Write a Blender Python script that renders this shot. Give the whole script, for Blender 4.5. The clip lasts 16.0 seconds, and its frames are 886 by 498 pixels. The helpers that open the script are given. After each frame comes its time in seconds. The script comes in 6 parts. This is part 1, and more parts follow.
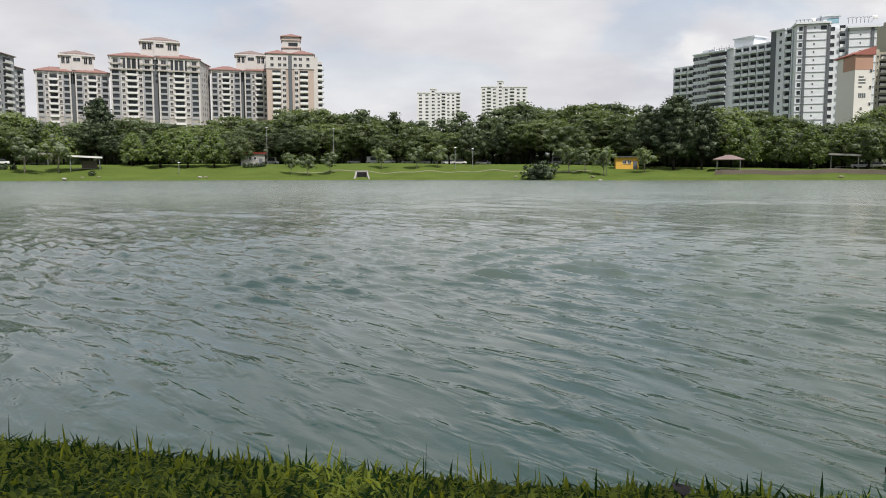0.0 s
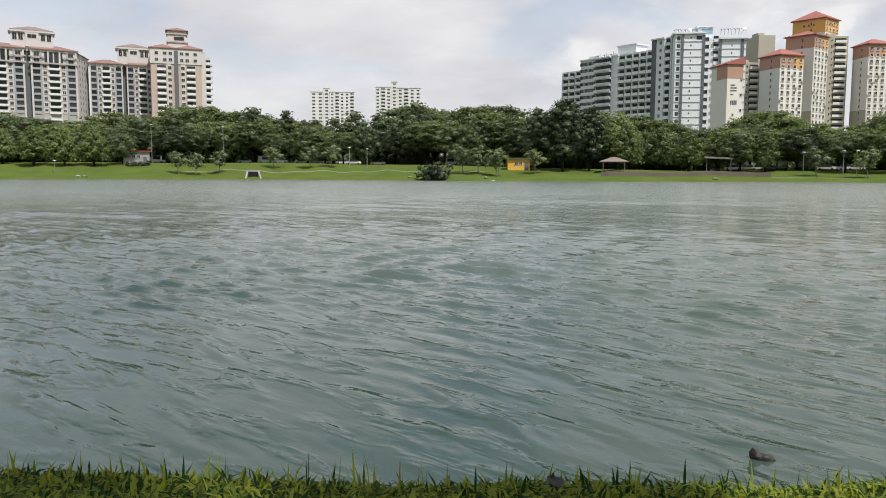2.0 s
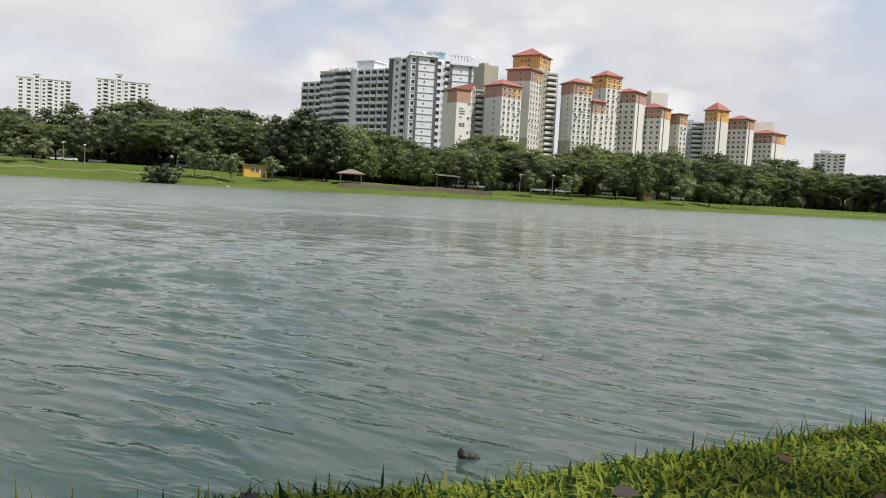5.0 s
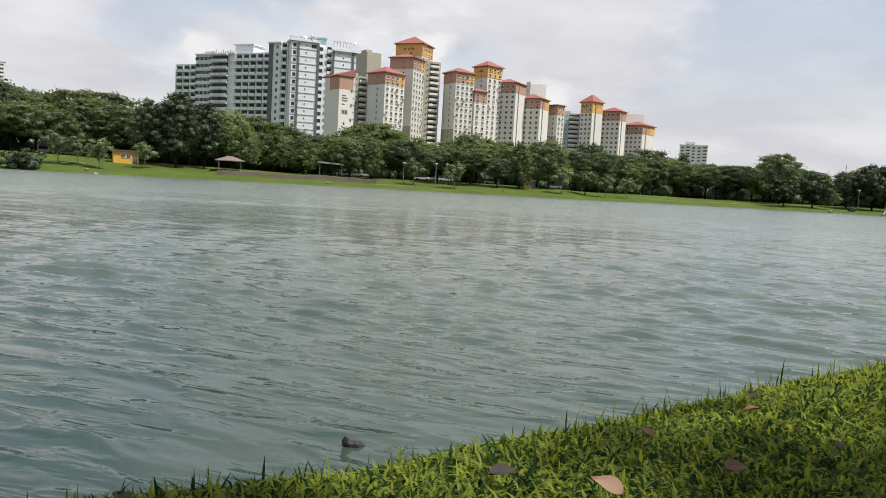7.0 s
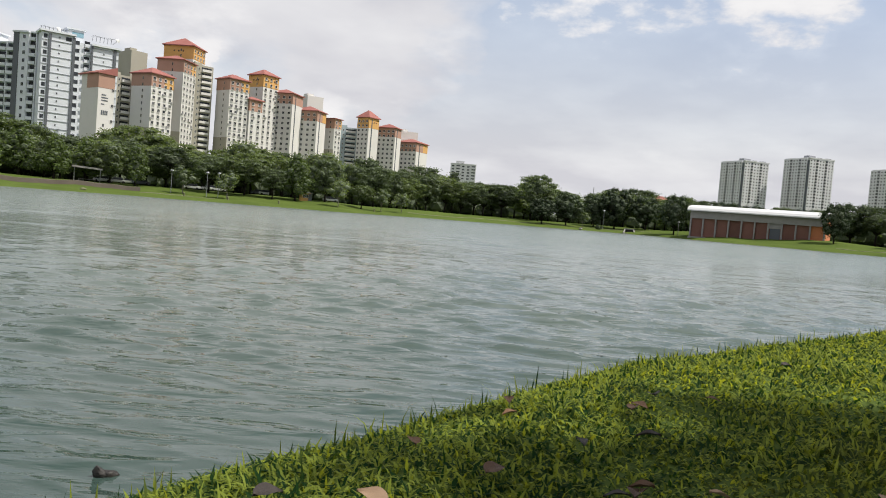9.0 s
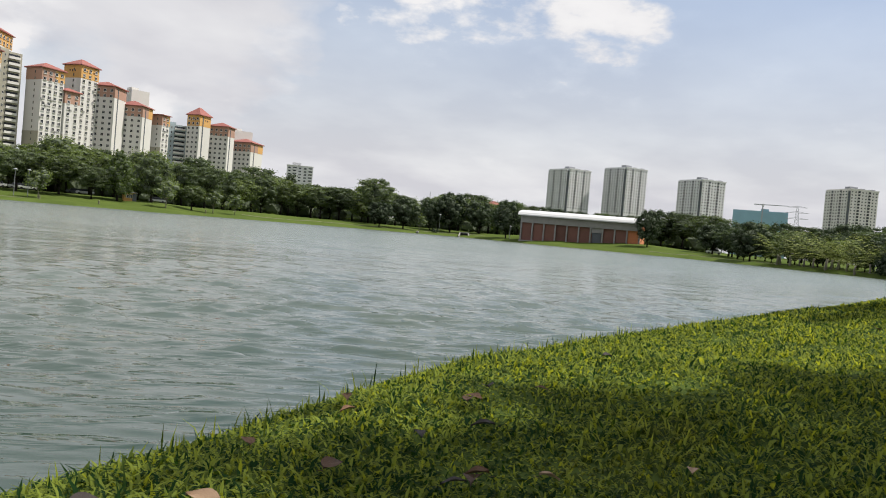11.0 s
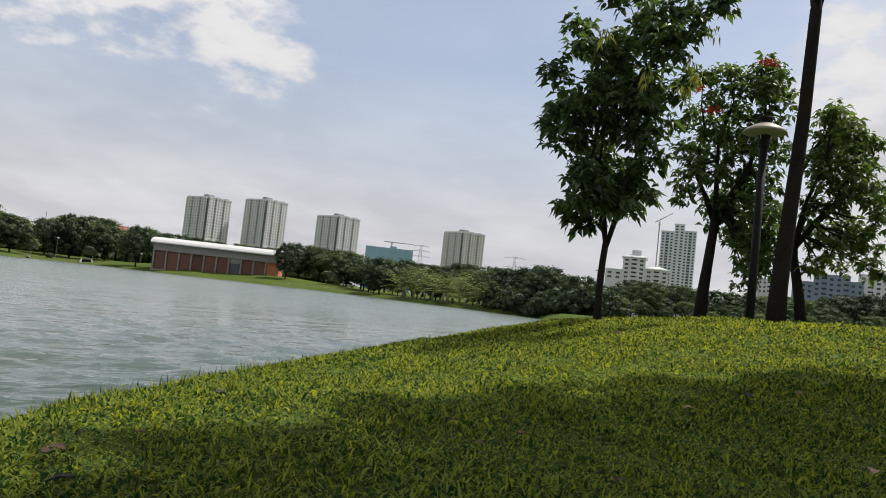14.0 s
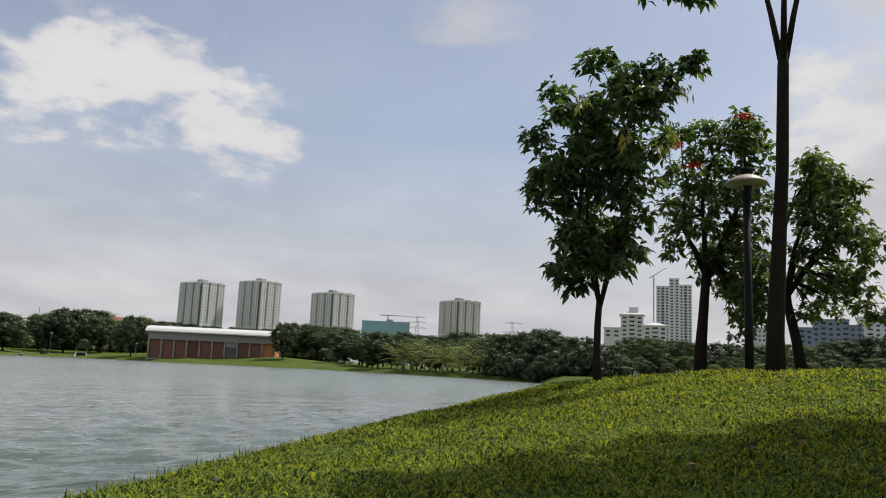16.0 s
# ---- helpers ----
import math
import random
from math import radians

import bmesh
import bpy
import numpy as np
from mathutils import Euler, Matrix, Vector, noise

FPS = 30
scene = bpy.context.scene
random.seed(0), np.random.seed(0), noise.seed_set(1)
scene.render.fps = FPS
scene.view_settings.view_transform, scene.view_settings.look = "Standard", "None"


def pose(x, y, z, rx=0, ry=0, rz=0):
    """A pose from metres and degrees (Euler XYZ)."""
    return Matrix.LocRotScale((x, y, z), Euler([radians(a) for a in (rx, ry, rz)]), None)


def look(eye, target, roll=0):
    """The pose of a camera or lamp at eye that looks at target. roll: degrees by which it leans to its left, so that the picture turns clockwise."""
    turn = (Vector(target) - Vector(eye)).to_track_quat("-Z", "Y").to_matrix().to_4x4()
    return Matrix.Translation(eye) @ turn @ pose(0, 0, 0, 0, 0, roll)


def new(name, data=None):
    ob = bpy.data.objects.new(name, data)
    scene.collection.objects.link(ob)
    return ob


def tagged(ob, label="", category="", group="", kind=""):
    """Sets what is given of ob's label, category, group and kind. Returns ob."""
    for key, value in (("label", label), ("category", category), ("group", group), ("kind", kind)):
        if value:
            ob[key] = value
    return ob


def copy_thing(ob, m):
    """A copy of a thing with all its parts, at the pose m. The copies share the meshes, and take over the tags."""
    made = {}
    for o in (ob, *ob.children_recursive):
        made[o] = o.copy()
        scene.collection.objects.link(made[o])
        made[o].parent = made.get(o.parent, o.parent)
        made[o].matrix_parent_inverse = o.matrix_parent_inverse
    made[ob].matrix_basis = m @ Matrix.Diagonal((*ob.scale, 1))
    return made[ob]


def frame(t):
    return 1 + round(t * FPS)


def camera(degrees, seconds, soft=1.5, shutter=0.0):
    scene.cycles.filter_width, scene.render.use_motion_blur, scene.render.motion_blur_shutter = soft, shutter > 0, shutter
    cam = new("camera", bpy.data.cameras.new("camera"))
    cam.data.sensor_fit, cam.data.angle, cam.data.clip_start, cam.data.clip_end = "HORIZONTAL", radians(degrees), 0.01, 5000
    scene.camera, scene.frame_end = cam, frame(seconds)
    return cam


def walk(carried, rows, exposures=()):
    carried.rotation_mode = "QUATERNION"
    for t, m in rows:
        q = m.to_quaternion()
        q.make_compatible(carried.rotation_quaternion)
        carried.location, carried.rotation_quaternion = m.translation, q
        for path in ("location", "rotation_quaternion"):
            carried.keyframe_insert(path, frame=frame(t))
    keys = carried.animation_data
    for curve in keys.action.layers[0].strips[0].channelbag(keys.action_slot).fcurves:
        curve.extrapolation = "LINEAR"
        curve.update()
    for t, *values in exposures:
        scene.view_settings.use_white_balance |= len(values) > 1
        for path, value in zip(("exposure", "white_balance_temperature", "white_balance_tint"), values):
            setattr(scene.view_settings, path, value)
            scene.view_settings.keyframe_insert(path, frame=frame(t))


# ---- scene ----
cam = camera(60.28, 16.0, soft=1.0)
PATH = [
    (0, 0.000, 0.000, 1.300, 84.38, 0.11, 0.01),
    (0.5, 0.012, -0.001, 1.298, 84.29, 0.22, -2.96),
    (1, 0.018, -0.005, 1.300, 84.39, 0.09, -4.70),
    (1.5, 0.020, -0.011, 1.303, 84.39, -0.07, -5.84),
    (2, 0.029, -0.014, 1.307, 84.41, -0.20, -7.84),
    (2.5, 0.051, -0.016, 1.310, 84.83, -1.15, -11.29),
    (3, 0.064, -0.020, 1.309, 85.14, -2.04, -14.93),
    (3.5, 0.072, -0.017, 1.308, 85.30, -2.51, -17.63),
    (4, 0.083, -0.012, 1.305, 85.61, -2.64, -20.13),
    (4.5, 0.095, -0.012, 1.306, 85.80, -2.95, -23.94),
    (5, 0.099, -0.015, 1.305, 85.70, -3.06, -27.27),
    (7.5, 0.097, -0.039, 1.309, 85.57, -3.50, -38.84),
    (8, 0.106, -0.040, 1.310, 86.14, -3.90, -42.52),
    (8.5, 0.115, -0.040, 1.308, 86.89, -4.31, -46.78),
    (9, 0.117, -0.039, 1.306, 87.42, -4.66, -52.62),
    (11.5, 0.129, -0.037, 1.280, 89.21, -5.05, -67.86),
    (12, 0.141, -0.047, 1.286, 89.92, -5.07, -72.38),
    (12.5, 0.141, -0.070, 1.289, 90.66, -5.12, -77.87),
    (13, 0.136, -0.086, 1.292, 91.30, -5.57, -82.41),
    (13.5, 0.152, -0.098, 1.299, 92.02, -6.74, -88.41),
    (14, 0.147, -0.123, 1.306, 93.74, -6.27, -91.56),
    (14.5, 0.131, -0.154, 1.314, 95.48, -5.22, -94.19),
    (15, 0.124, -0.160, 1.309, 96.88, -4.44, -95.08),
    (15.5, 0.112, -0.155, 1.313, 98.61, -3.26, -94.37),
    (16, 0.099, -0.151, 1.313, 98.96, -2.52, -91.57),
]

walk(cam, [(t, pose(x, y, z, rx, ry, rz)) for t, x, y, z, rx, ry, rz in PATH], exposures=[(0, 0.0), (9, 0.0), (13, -0.08), (16, -0.3)])

# ---- light ----
SUN_AZ, SUN_EL = 150, 58
world = bpy.data.worlds.new("sky")
scene.world = world
world.use_nodes = True
wn, wl = world.node_tree.nodes, world.node_tree.links
wn.clear()


def wnode(kind, **kw):
    n = wn.new(kind)
    for k, v in kw.items():
        n.inputs[k].default_value = v
    return n


sky = wn.new("ShaderNodeTexSky")
sky.sky_type, sky.sun_disc = "NISHITA", False
sky.sun_elevation, sky.sun_rotation = radians(SUN_EL), radians(SUN_AZ)
sky.dust_density, sky.air_density, sky.altitude = 2.0, 1.0, 50
coord = wn.new("ShaderNodeTexCoord")
sep = wn.new("ShaderNodeSeparateXYZ")
wl.new(coord.outputs["Generated"], sep.inputs[0])


def wmath(op, a, b=0.0, clamp=False):
    n = wn.new("ShaderNodeMath")
    n.operation, n.use_clamp = op, clamp
    for i, v in enumerate((a, b)):
        if isinstance(v, (int, float)):
            n.inputs[i].default_value = v
        else:
            wl.new(v, n.inputs[i])
    return n.outputs[0]


up = wmath("MAXIMUM", sep.outputs[2], 0.0)
spread = wmath("ADD", up, 0.22)
flat = wn.new("ShaderNodeCombineXYZ")
wl.new(wmath("DIVIDE", sep.outputs[0], spread), flat.inputs[0])
wl.new(wmath("DIVIDE", sep.outputs[1], spread), flat.inputs[1])
wl.new(wmath("MULTIPLY", up, 1.5), flat.inputs[2])
lifted = wn.new("ShaderNodeCombineXYZ")
wl.new(sep.outputs[0], lifted.inputs[0])
wl.new(sep.outputs[1], lifted.inputs[1])
wl.new(wmath("MULTIPLY", sep.outputs[2], 2.1), lifted.inputs[2])
cloud = wnode("ShaderNodeTexNoise", Scale=3.1, Detail=8.0, Roughness=0.52, Distortion=0.15)
wl.new(lifted.outputs[0], cloud.inputs["Vector"])
shade = wnode("ShaderNodeTexNoise", Scale=2.1, Detail=4.0, Roughness=0.5)
wl.new(flat.outputs[0], shade.inputs["Vector"])
# the veil thins in the east, well above the horizon, and closes again to the south-east
thin = wmath("MULTIPLY", wmath("MAXIMUM", wmath("SUBTRACT", sep.outputs[0], 0.74), 0.0), 1.25)
thin = wmath("MULTIPLY", thin, wmath("MULTIPLY", wmath("ADD", sep.outputs[1], 0.56), 5.0, True))
cover = wmath("SUBTRACT", cloud.outputs["Fac"], thin)
cover = wmath("SUBTRACT", cover, wmath("MULTIPLY", up, 0.06))
fac = wn.new("ShaderNodeMapRange")
fac.interpolation_type = "SMOOTHSTEP"
wl.new(cover, fac.inputs[0])
fac.inputs[1].default_value, fac.inputs[2].default_value = 0.22, 0.52
haze = wmath("MULTIPLY", wmath("SUBTRACT", 0.40, up), 3.0, True)
whole = wmath("MAXIMUM", wmath("MAXIMUM", fac.outputs[0], haze), 0.32)
tone = wn.new("ShaderNodeValToRGB")
tone.color_ramp.elements[0].position, tone.color_ramp.elements[1].position = 0.35, 0.68
tone.color_ramp.elements[0].color, tone.color_ramp.elements[1].color = (0.595, 0.592, 0.632, 1), (0.745, 0.742, 0.760, 1)
wl.new(shade.outputs["Fac"], tone.inputs[0])

# heaped white clouds: bearing, height and reach in degrees
puff = wnode("ShaderNodeTexNoise", Scale=9.0, Detail=8.0, Roughness=0.56)
wl.new(lifted.outputs[0], puff.inputs["Vector"])
heap = 0.0
for bearing, height, reach in ((67.5, 19.5, 8), (73.0, 17.0, 6.5), (62, 17.0, 8), (30.8, 10.9, 6.0), (34.0, 9.8, 4.6), (17.5, 8.6, 3.2), (121, 18, 9), (42.8, 7.0, 2.8)):
    b_, h_ = radians(bearing), radians(height)
    gap = wn.new("ShaderNodeVectorMath")
    gap.operation = "SUBTRACT"
    gap.inputs[1].default_value = (math.sin(b_) * math.cos(h_), math.cos(b_) * math.cos(h_), 2.1 * math.sin(h_))
    wl.new(lifted.outputs[0], gap.inputs[0])
    far_off = wn.new("ShaderNodeVectorMath")
    far_off.operation = "LENGTH"
    wl.new(gap.outputs[0], far_off.inputs[0])
    heap = wmath("MAXIMUM", wmath("SUBTRACT", 1.0, wmath("DIVIDE", far_off.outputs["Value"], radians(reach) * 1.5)), heap)
body = wn.new("ShaderNodeMapRange")
body.interpolation_type = "SMOOTHSTEP"
wl.new(wmath("ADD", wmath("MULTIPLY", heap, 0.5), wmath("MULTIPLY", puff.outputs["Fac"], 1.25)), body.inputs[0])
body.inputs[1].default_value, body.inputs[2].default_value = 0.70, 1.14
heaped = wn.new("ShaderNodeMixRGB")
wl.new(wmath("MULTIPLY", body.outputs[0], 0.72), heaped.inputs[0])
wl.new(tone.outputs[0], heaped.inputs[1])
heaped.inputs[2].default_value = (0.90, 0.885, 0.88, 1)
whole = wmath("MAXIMUM", whole, wmath("MULTIPLY", body.outputs[0], 1.3, True))
gain = wn.new("ShaderNodeMixRGB")
gain.blend_type, gain.inputs[0].default_value = "MULTIPLY", 1.0
gain.inputs[2].default_value = (7.3, 7.3, 7.3, 1)
wl.new(heaped.outputs[0], gain.inputs[1])
mixsky = wn.new("ShaderNodeMixRGB")
wl.new(whole, mixsky.inputs[0])
wl.new(sky.outputs[0], mixsky.inputs[1])
wl.new(gain.outputs[0], mixsky.inputs[2])
back = wn.new("ShaderNodeBackground")
back.inputs[1].default_value = 0.15
wl.new(mixsky.outputs[0], back.inputs[0])
wout = wn.new("ShaderNodeOutputWorld")
wl.new(back.outputs[0], wout.inputs[0])

sun = new("sun", bpy.data.lights.new("sun", "SUN"))
sun.data.energy, sun.data.angle, sun.data.color = 5.0, radians(1.0), (1.0, 0.95, 0.86)
sa, se = radians(SUN_AZ), radians(SUN_EL)
sun.matrix_world = look((0, 0, 60), (-math.sin(sa) * math.cos(se), -math.cos(sa) * math.cos(se), 60 - math.sin(se)))

# ---- materials ----
def material(name, base, rough=0.8, metal=0.0, vary=0.18, scale=1.0, fine=12.0, bump=0.15, spec=0.5, island=0.0, each=0.0, hue=None):
    """A surface with coarse stains and fine grain; island and each: how far separate pieces differ in brightness."""
    m = bpy.data.materials.new(name)
    m.use_nodes = True
    n, l = m.node_tree.nodes, m.node_tree.links
    b = n["Principled BSDF"]
    b.inputs["Roughness"].default_value, b.inputs["Metallic"].default_value = rough, metal
    b.inputs["Specular IOR Level"].default_value = spec
    c = n.new("ShaderNodeTexCoord")
    big, small = n.new("ShaderNodeTexNoise"), n.new("ShaderNodeTexNoise")
    big.inputs["Scale"].default_value, small.inputs["Scale"].default_value = scale, scale * fine
    big.inputs["Detail"].default_value, small.inputs["Detail"].default_value = 3, 4
    for t in (big, small):
        l.new(c.outputs["Object"], t.inputs["Vector"])

    def math_node(op, a, q):
        k = n.new("ShaderNodeMath")
        k.operation = op
        for i, v in enumerate((a, q)):
            if isinstance(v, (int, float)):
                k.inputs[i].default_value = v
            else:
                l.new(v, k.inputs[i])
        return k.outputs[0]

    total = math_node("ADD", math_node("MULTIPLY", big.outputs["Fac"], 0.6), math_node("MULTIPLY", small.outputs["Fac"], 0.4))
    total = math_node("MULTIPLY", math_node("SUBTRACT", total, 0.5), vary * 3.2)
    if island:
        g = n.new("ShaderNodeNewGeometry")
        total = math_node("ADD", total, math_node("MULTIPLY", math_node("SUBTRACT", g.outputs["Random Per Island"], 0.5), island * 2))
    if each:
        o = n.new("ShaderNodeObjectInfo")
        total = math_node("ADD", total, math_node("MULTIPLY", math_node("SUBTRACT", o.outputs["Random"], 0.5), each * 2))
    ramp = n.new("ShaderNodeMixRGB")
    lo = [x * 0.5 for x in base]
    hi = hue or [min(1, x * 1.5) for x in base]
    ramp.inputs[1].default_value, ramp.inputs[2].default_value = (*lo, 1), (*hi, 1)
    ramp.use_clamp = False
    l.new(math_node("MINIMUM", math_node("MAXIMUM", math_node("ADD", total, 0.5), 0.0), 1.0), ramp.inputs[0])
    l.new(ramp.outputs[0], b.inputs["Base Color"])
    if bump:
        k = n.new("ShaderNodeBump")
        k.inputs["Strength"].default_value = bump
        k.inputs["Distance"].default_value = 0.02
        l.new(small.outputs["Fac"], k.inputs["Height"])
        l.new(k.outputs[0], b.inputs["Normal"])
    return m


def leafy(name, base, hue, island=0.5, each=0.5, through_light=0.25, rough=0.55):
    m = material(name, base, rough, 0, 0.1, 0.5, 6, 0, 0.35 if rough < 0.5 else 0.1, island, each, hue)
    n, l = m.node_tree.nodes, m.node_tree.links
    b, out = n["Principled BSDF"], n["Material Output"]
    t = n.new("ShaderNodeBsdfTranslucent")
    src = b.inputs["Base Color"].links[0].from_socket
    br = n.new("ShaderNodeMixRGB")
    br.blend_type, br.inputs[0].default_value, br.inputs[2].default_value = "MULTIPLY", 1, (1.3, 1.5, 0.5, 1)
    l.new(src, br.inputs[1])
    l.new(br.outputs[0], t.inputs[0])
    mix = n.new("ShaderNodeMixShader")
    mix.inputs[0].default_value = through_light
    l.new(b.outputs[0], mix.inputs[1])
    l.new(t.outputs[0], mix.inputs[2])
    l.new(mix.outputs[0], out.inputs["Surface"])
    return m


M = {
    "white": material("white_render", (0.72, 0.72, 0.735), 0.8, vary=0.1, scale=0.15, hue=(0.88, 0.88, 0.895)),
    "cool": material("cool_white_paint", (0.78, 0.82, 0.88), 0.7, vary=0.06, scale=0.15, hue=(0.88, 0.92, 0.97)),
    # Greyer and pinker than the plain white render.
    "offwhite": material("weathered_off_white_render", (0.56, 0.535, 0.535), 0.85, vary=0.1, scale=0.15, hue=(0.74, 0.71, 0.71)),
    "tilepink": material("faded_pink_brown_roof_tile", (0.225, 0.125, 0.112), 0.85, vary=0.15, scale=0.4),
    "aircon": material("grey_condenser_casing", (0.30, 0.30, 0.29), 0.6, vary=0.15, scale=1.0),
    "grey": material("grey_render", (0.30, 0.31, 0.34), 0.8, vary=0.08, scale=0.2),
    "dark": material("dark_grey_paint", (0.10, 0.11, 0.125), 0.7, vary=0.08, scale=0.2),
    "teal": material("grey_teal_render", (0.32, 0.38, 0.41), 0.75, vary=0.08, scale=0.2),
    "pink": material("pinkish_beige_render", (0.43, 0.345, 0.31), 0.85, vary=0.08, scale=0.2),
    "taupe": material("taupe_render", (0.36, 0.335, 0.315), 0.85, vary=0.08, scale=0.2),
    "cream": material("cream_render", (0.72, 0.69, 0.65), 0.85, vary=0.08, scale=0.12, hue=(0.90, 0.88, 0.85)),
    "khaki": material("khaki_render", (0.36, 0.34, 0.28), 0.85, vary=0.08, scale=0.15),
    "orange": material("orange_render", (0.60, 0.34, 0.115), 0.85, vary=0.1, scale=0.2),
    "brick": material("terracotta_render", (0.40, 0.24, 0.18), 0.85, vary=0.12, scale=0.2),
    "tile": material("red_roof_tile", (0.29, 0.105, 0.088), 0.8, vary=0.15, scale=0.4),
    "tilegrey": material("grey_brown_roof_tile", (0.20, 0.15, 0.145), 0.8, vary=0.15, scale=0.4),
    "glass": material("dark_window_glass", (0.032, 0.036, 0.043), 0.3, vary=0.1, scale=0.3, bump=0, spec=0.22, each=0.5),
    "glassblue": material("blue_curtain_glass", (0.16, 0.21, 0.27), 0.15, vary=0.1, scale=0.1, bump=0),
    "blue": material("slate_blue_cladding", (0.20, 0.24, 0.34), 0.6, vary=0.1, scale=0.1),
    "net": material("green_scaffold_net", (0.24, 0.40, 0.48), 0.9, vary=0.15, scale=0.1),
    "steel": material("galvanised_steel", (0.36, 0.37, 0.38), 0.45, 0.8, vary=0.1),
    "black": material("black_painted_metal", (0.012, 0.012, 0.013), 0.65, vary=0.15, scale=3, spec=0.2),
    "roofwhite": material("white_metal_roof", (0.72, 0.72, 0.72), 0.5, vary=0.06, scale=0.3, hue=(0.86, 0.86, 0.85)),
    "concrete": material("weathered_concrete", (0.27, 0.26, 0.25), 0.9, vary=0.2, scale=0.8, bump=0.3),
    # Shade under the eaves is put into this red; the orange end is sunlit-bright.
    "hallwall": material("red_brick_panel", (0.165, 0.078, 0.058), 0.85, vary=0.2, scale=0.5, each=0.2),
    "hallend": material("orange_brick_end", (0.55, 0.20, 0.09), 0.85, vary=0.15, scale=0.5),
    "yellow": material("yellow_painted_wall", (0.62, 0.36, 0.06), 0.8, vary=0.1, scale=0.5),
    "path": material("pale_path", (0.15, 0.155, 0.085), 0.95, vary=0.15, scale=0.3),
    "bark": material("grey_brown_bark", (0.024, 0.020, 0.017), 0.95, vary=0.35, scale=2.5, fine=8, bump=0.7, spec=0.15),
    "palebark": material("pale_bark", (0.26, 0.235, 0.20), 0.95, vary=0.25, scale=1.5, bump=0.4),
    "brownwall": material("brown_stained_concrete", (0.12, 0.098, 0.08), 0.9, vary=0.25, scale=0.4),
    "shade": material("beige_lamp_shade", (0.34, 0.30, 0.24), 0.5, vary=0.1, scale=4),
    "stone": material("brown_wet_stone", (0.022, 0.019, 0.017), 0.6, vary=0.3, scale=9, fine=6, bump=0.5),
    "deadleaf": material("dry_brown_leaf", (0.12, 0.062, 0.03), 0.8, vary=0.3, scale=30, bump=0.3, each=0.4),
    "darkleaf": material("blackened_leaf", (0.03, 0.022, 0.018), 0.7, vary=0.3, scale=30, bump=0.3),
    "paleleaf": material("pale_dry_leaf", (0.36, 0.24, 0.15), 0.8, vary=0.2, scale=30, bump=0.3),
    "redpaint": material("red_awning", (0.42, 0.05, 0.045), 0.7, vary=0.1),
    "carwhite": material("white_car_paint", (0.78, 0.78, 0.78), 0.25, vary=0.03),
    "tyre": material("black_tyre", (0.02, 0.02, 0.02), 0.9),
    "flower": material("red_blossom", (0.60, 0.045, 0.02), 0.6, vary=0.2, scale=6),
    "pod": leafy("pale_yellow_seed_pods", (0.34, 0.33, 0.08), (0.60, 0.56, 0.2), 0.4, 0, 0.35),
    "leaf_mid": leafy("mid_green_leaves", (0.120, 0.160, 0.078), (0.190, 0.228, 0.108), 0.45, 0.5, 0.45),
    "leaf_dark": leafy("dark_green_leaves", (0.086, 0.116, 0.074), (0.138, 0.170, 0.100), 0.45, 0.4, 0.45),
    # Deep leaf colour that also holds the backlit shade of the eastern woods.
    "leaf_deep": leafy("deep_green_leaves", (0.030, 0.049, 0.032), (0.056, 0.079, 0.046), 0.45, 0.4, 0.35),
    "leaf_light": leafy("fresh_green_leaves", (0.115, 0.165, 0.058), (0.19, 0.25, 0.085), 0.4, 0.4, 0.35),
    "leaf_palm": leafy("yellow_green_fronds", (0.13, 0.17, 0.055), (0.27, 0.30, 0.11)),
    "leaf_near": leafy("glossy_dark_leaves", (0.054, 0.094, 0.054), (0.122, 0.176, 0.088), 0.5, 0.1, 0.4, 0.42),
    "leaf_near_light": leafy("glossy_green_leaves", (0.082, 0.128, 0.058), (0.165, 0.222, 0.09), 0.45, 0.1, 0.4, 0.42),
    "core": material("inner_foliage", (0.11, 0.135, 0.085), 0.95, vary=0.3, scale=0.8, bump=0.4),
}


def grass_material(name, lo, hi, dry, patch):
    m = material(name, lo, 0.6, 0, 0.15, 0.7, 9, 0, 0.06, 1.0, 0, hi)
    n, l = m.node_tree.nodes, m.node_tree.links
    b, out = n["Principled BSDF"], n["Material Output"]
    c = n.new("ShaderNodeTexCoord")
    t = n.new("ShaderNodeTexNoise")
    t.inputs["Scale"].default_value, t.inputs["Detail"].default_value = patch, 4
    l.new(c.outputs["Object"], t.inputs["Vector"])
    r = n.new("ShaderNodeValToRGB")
    r.color_ramp.elements[0].position, r.color_ramp.elements[1].position = 0.66, 0.95
    l.new(t.outputs["Fac"], r.inputs[0])
    mix = n.new("ShaderNodeMixRGB")
    l.new(r.outputs[0], mix.inputs[0])
    l.new(b.inputs["Base Color"].links[0].from_socket, mix.inputs[1])
    mix.inputs[2].default_value = (*dry, 1)
    l.new(mix.outputs[0], b.inputs["Base Color"])
    tr = n.new("ShaderNodeBsdfTranslucent")
    warm = n.new("ShaderNodeMixRGB")
    warm.blend_type, warm.inputs[0].default_value, warm.inputs[2].default_value = "MULTIPLY", 1, (1.8, 1.5, 0.4, 1)
    l.new(mix.outputs[0], warm.inputs[1])
    l.new(warm.outputs[0], tr.inputs[0])
    ms = n.new("ShaderNodeMixShader")
    ms.inputs[0].default_value = 0.5
    l.new(b.outputs[0], ms.inputs[1])
    l.new(tr.outputs[0], ms.inputs[2])
    l.new(ms.outputs[0], out.inputs["Surface"])
    return m


M["blade"] = grass_material("grass_blades", (0.028, 0.088, 0.025), (0.25, 0.308, 0.055), (0.235, 0.235, 0.05), 0.9)


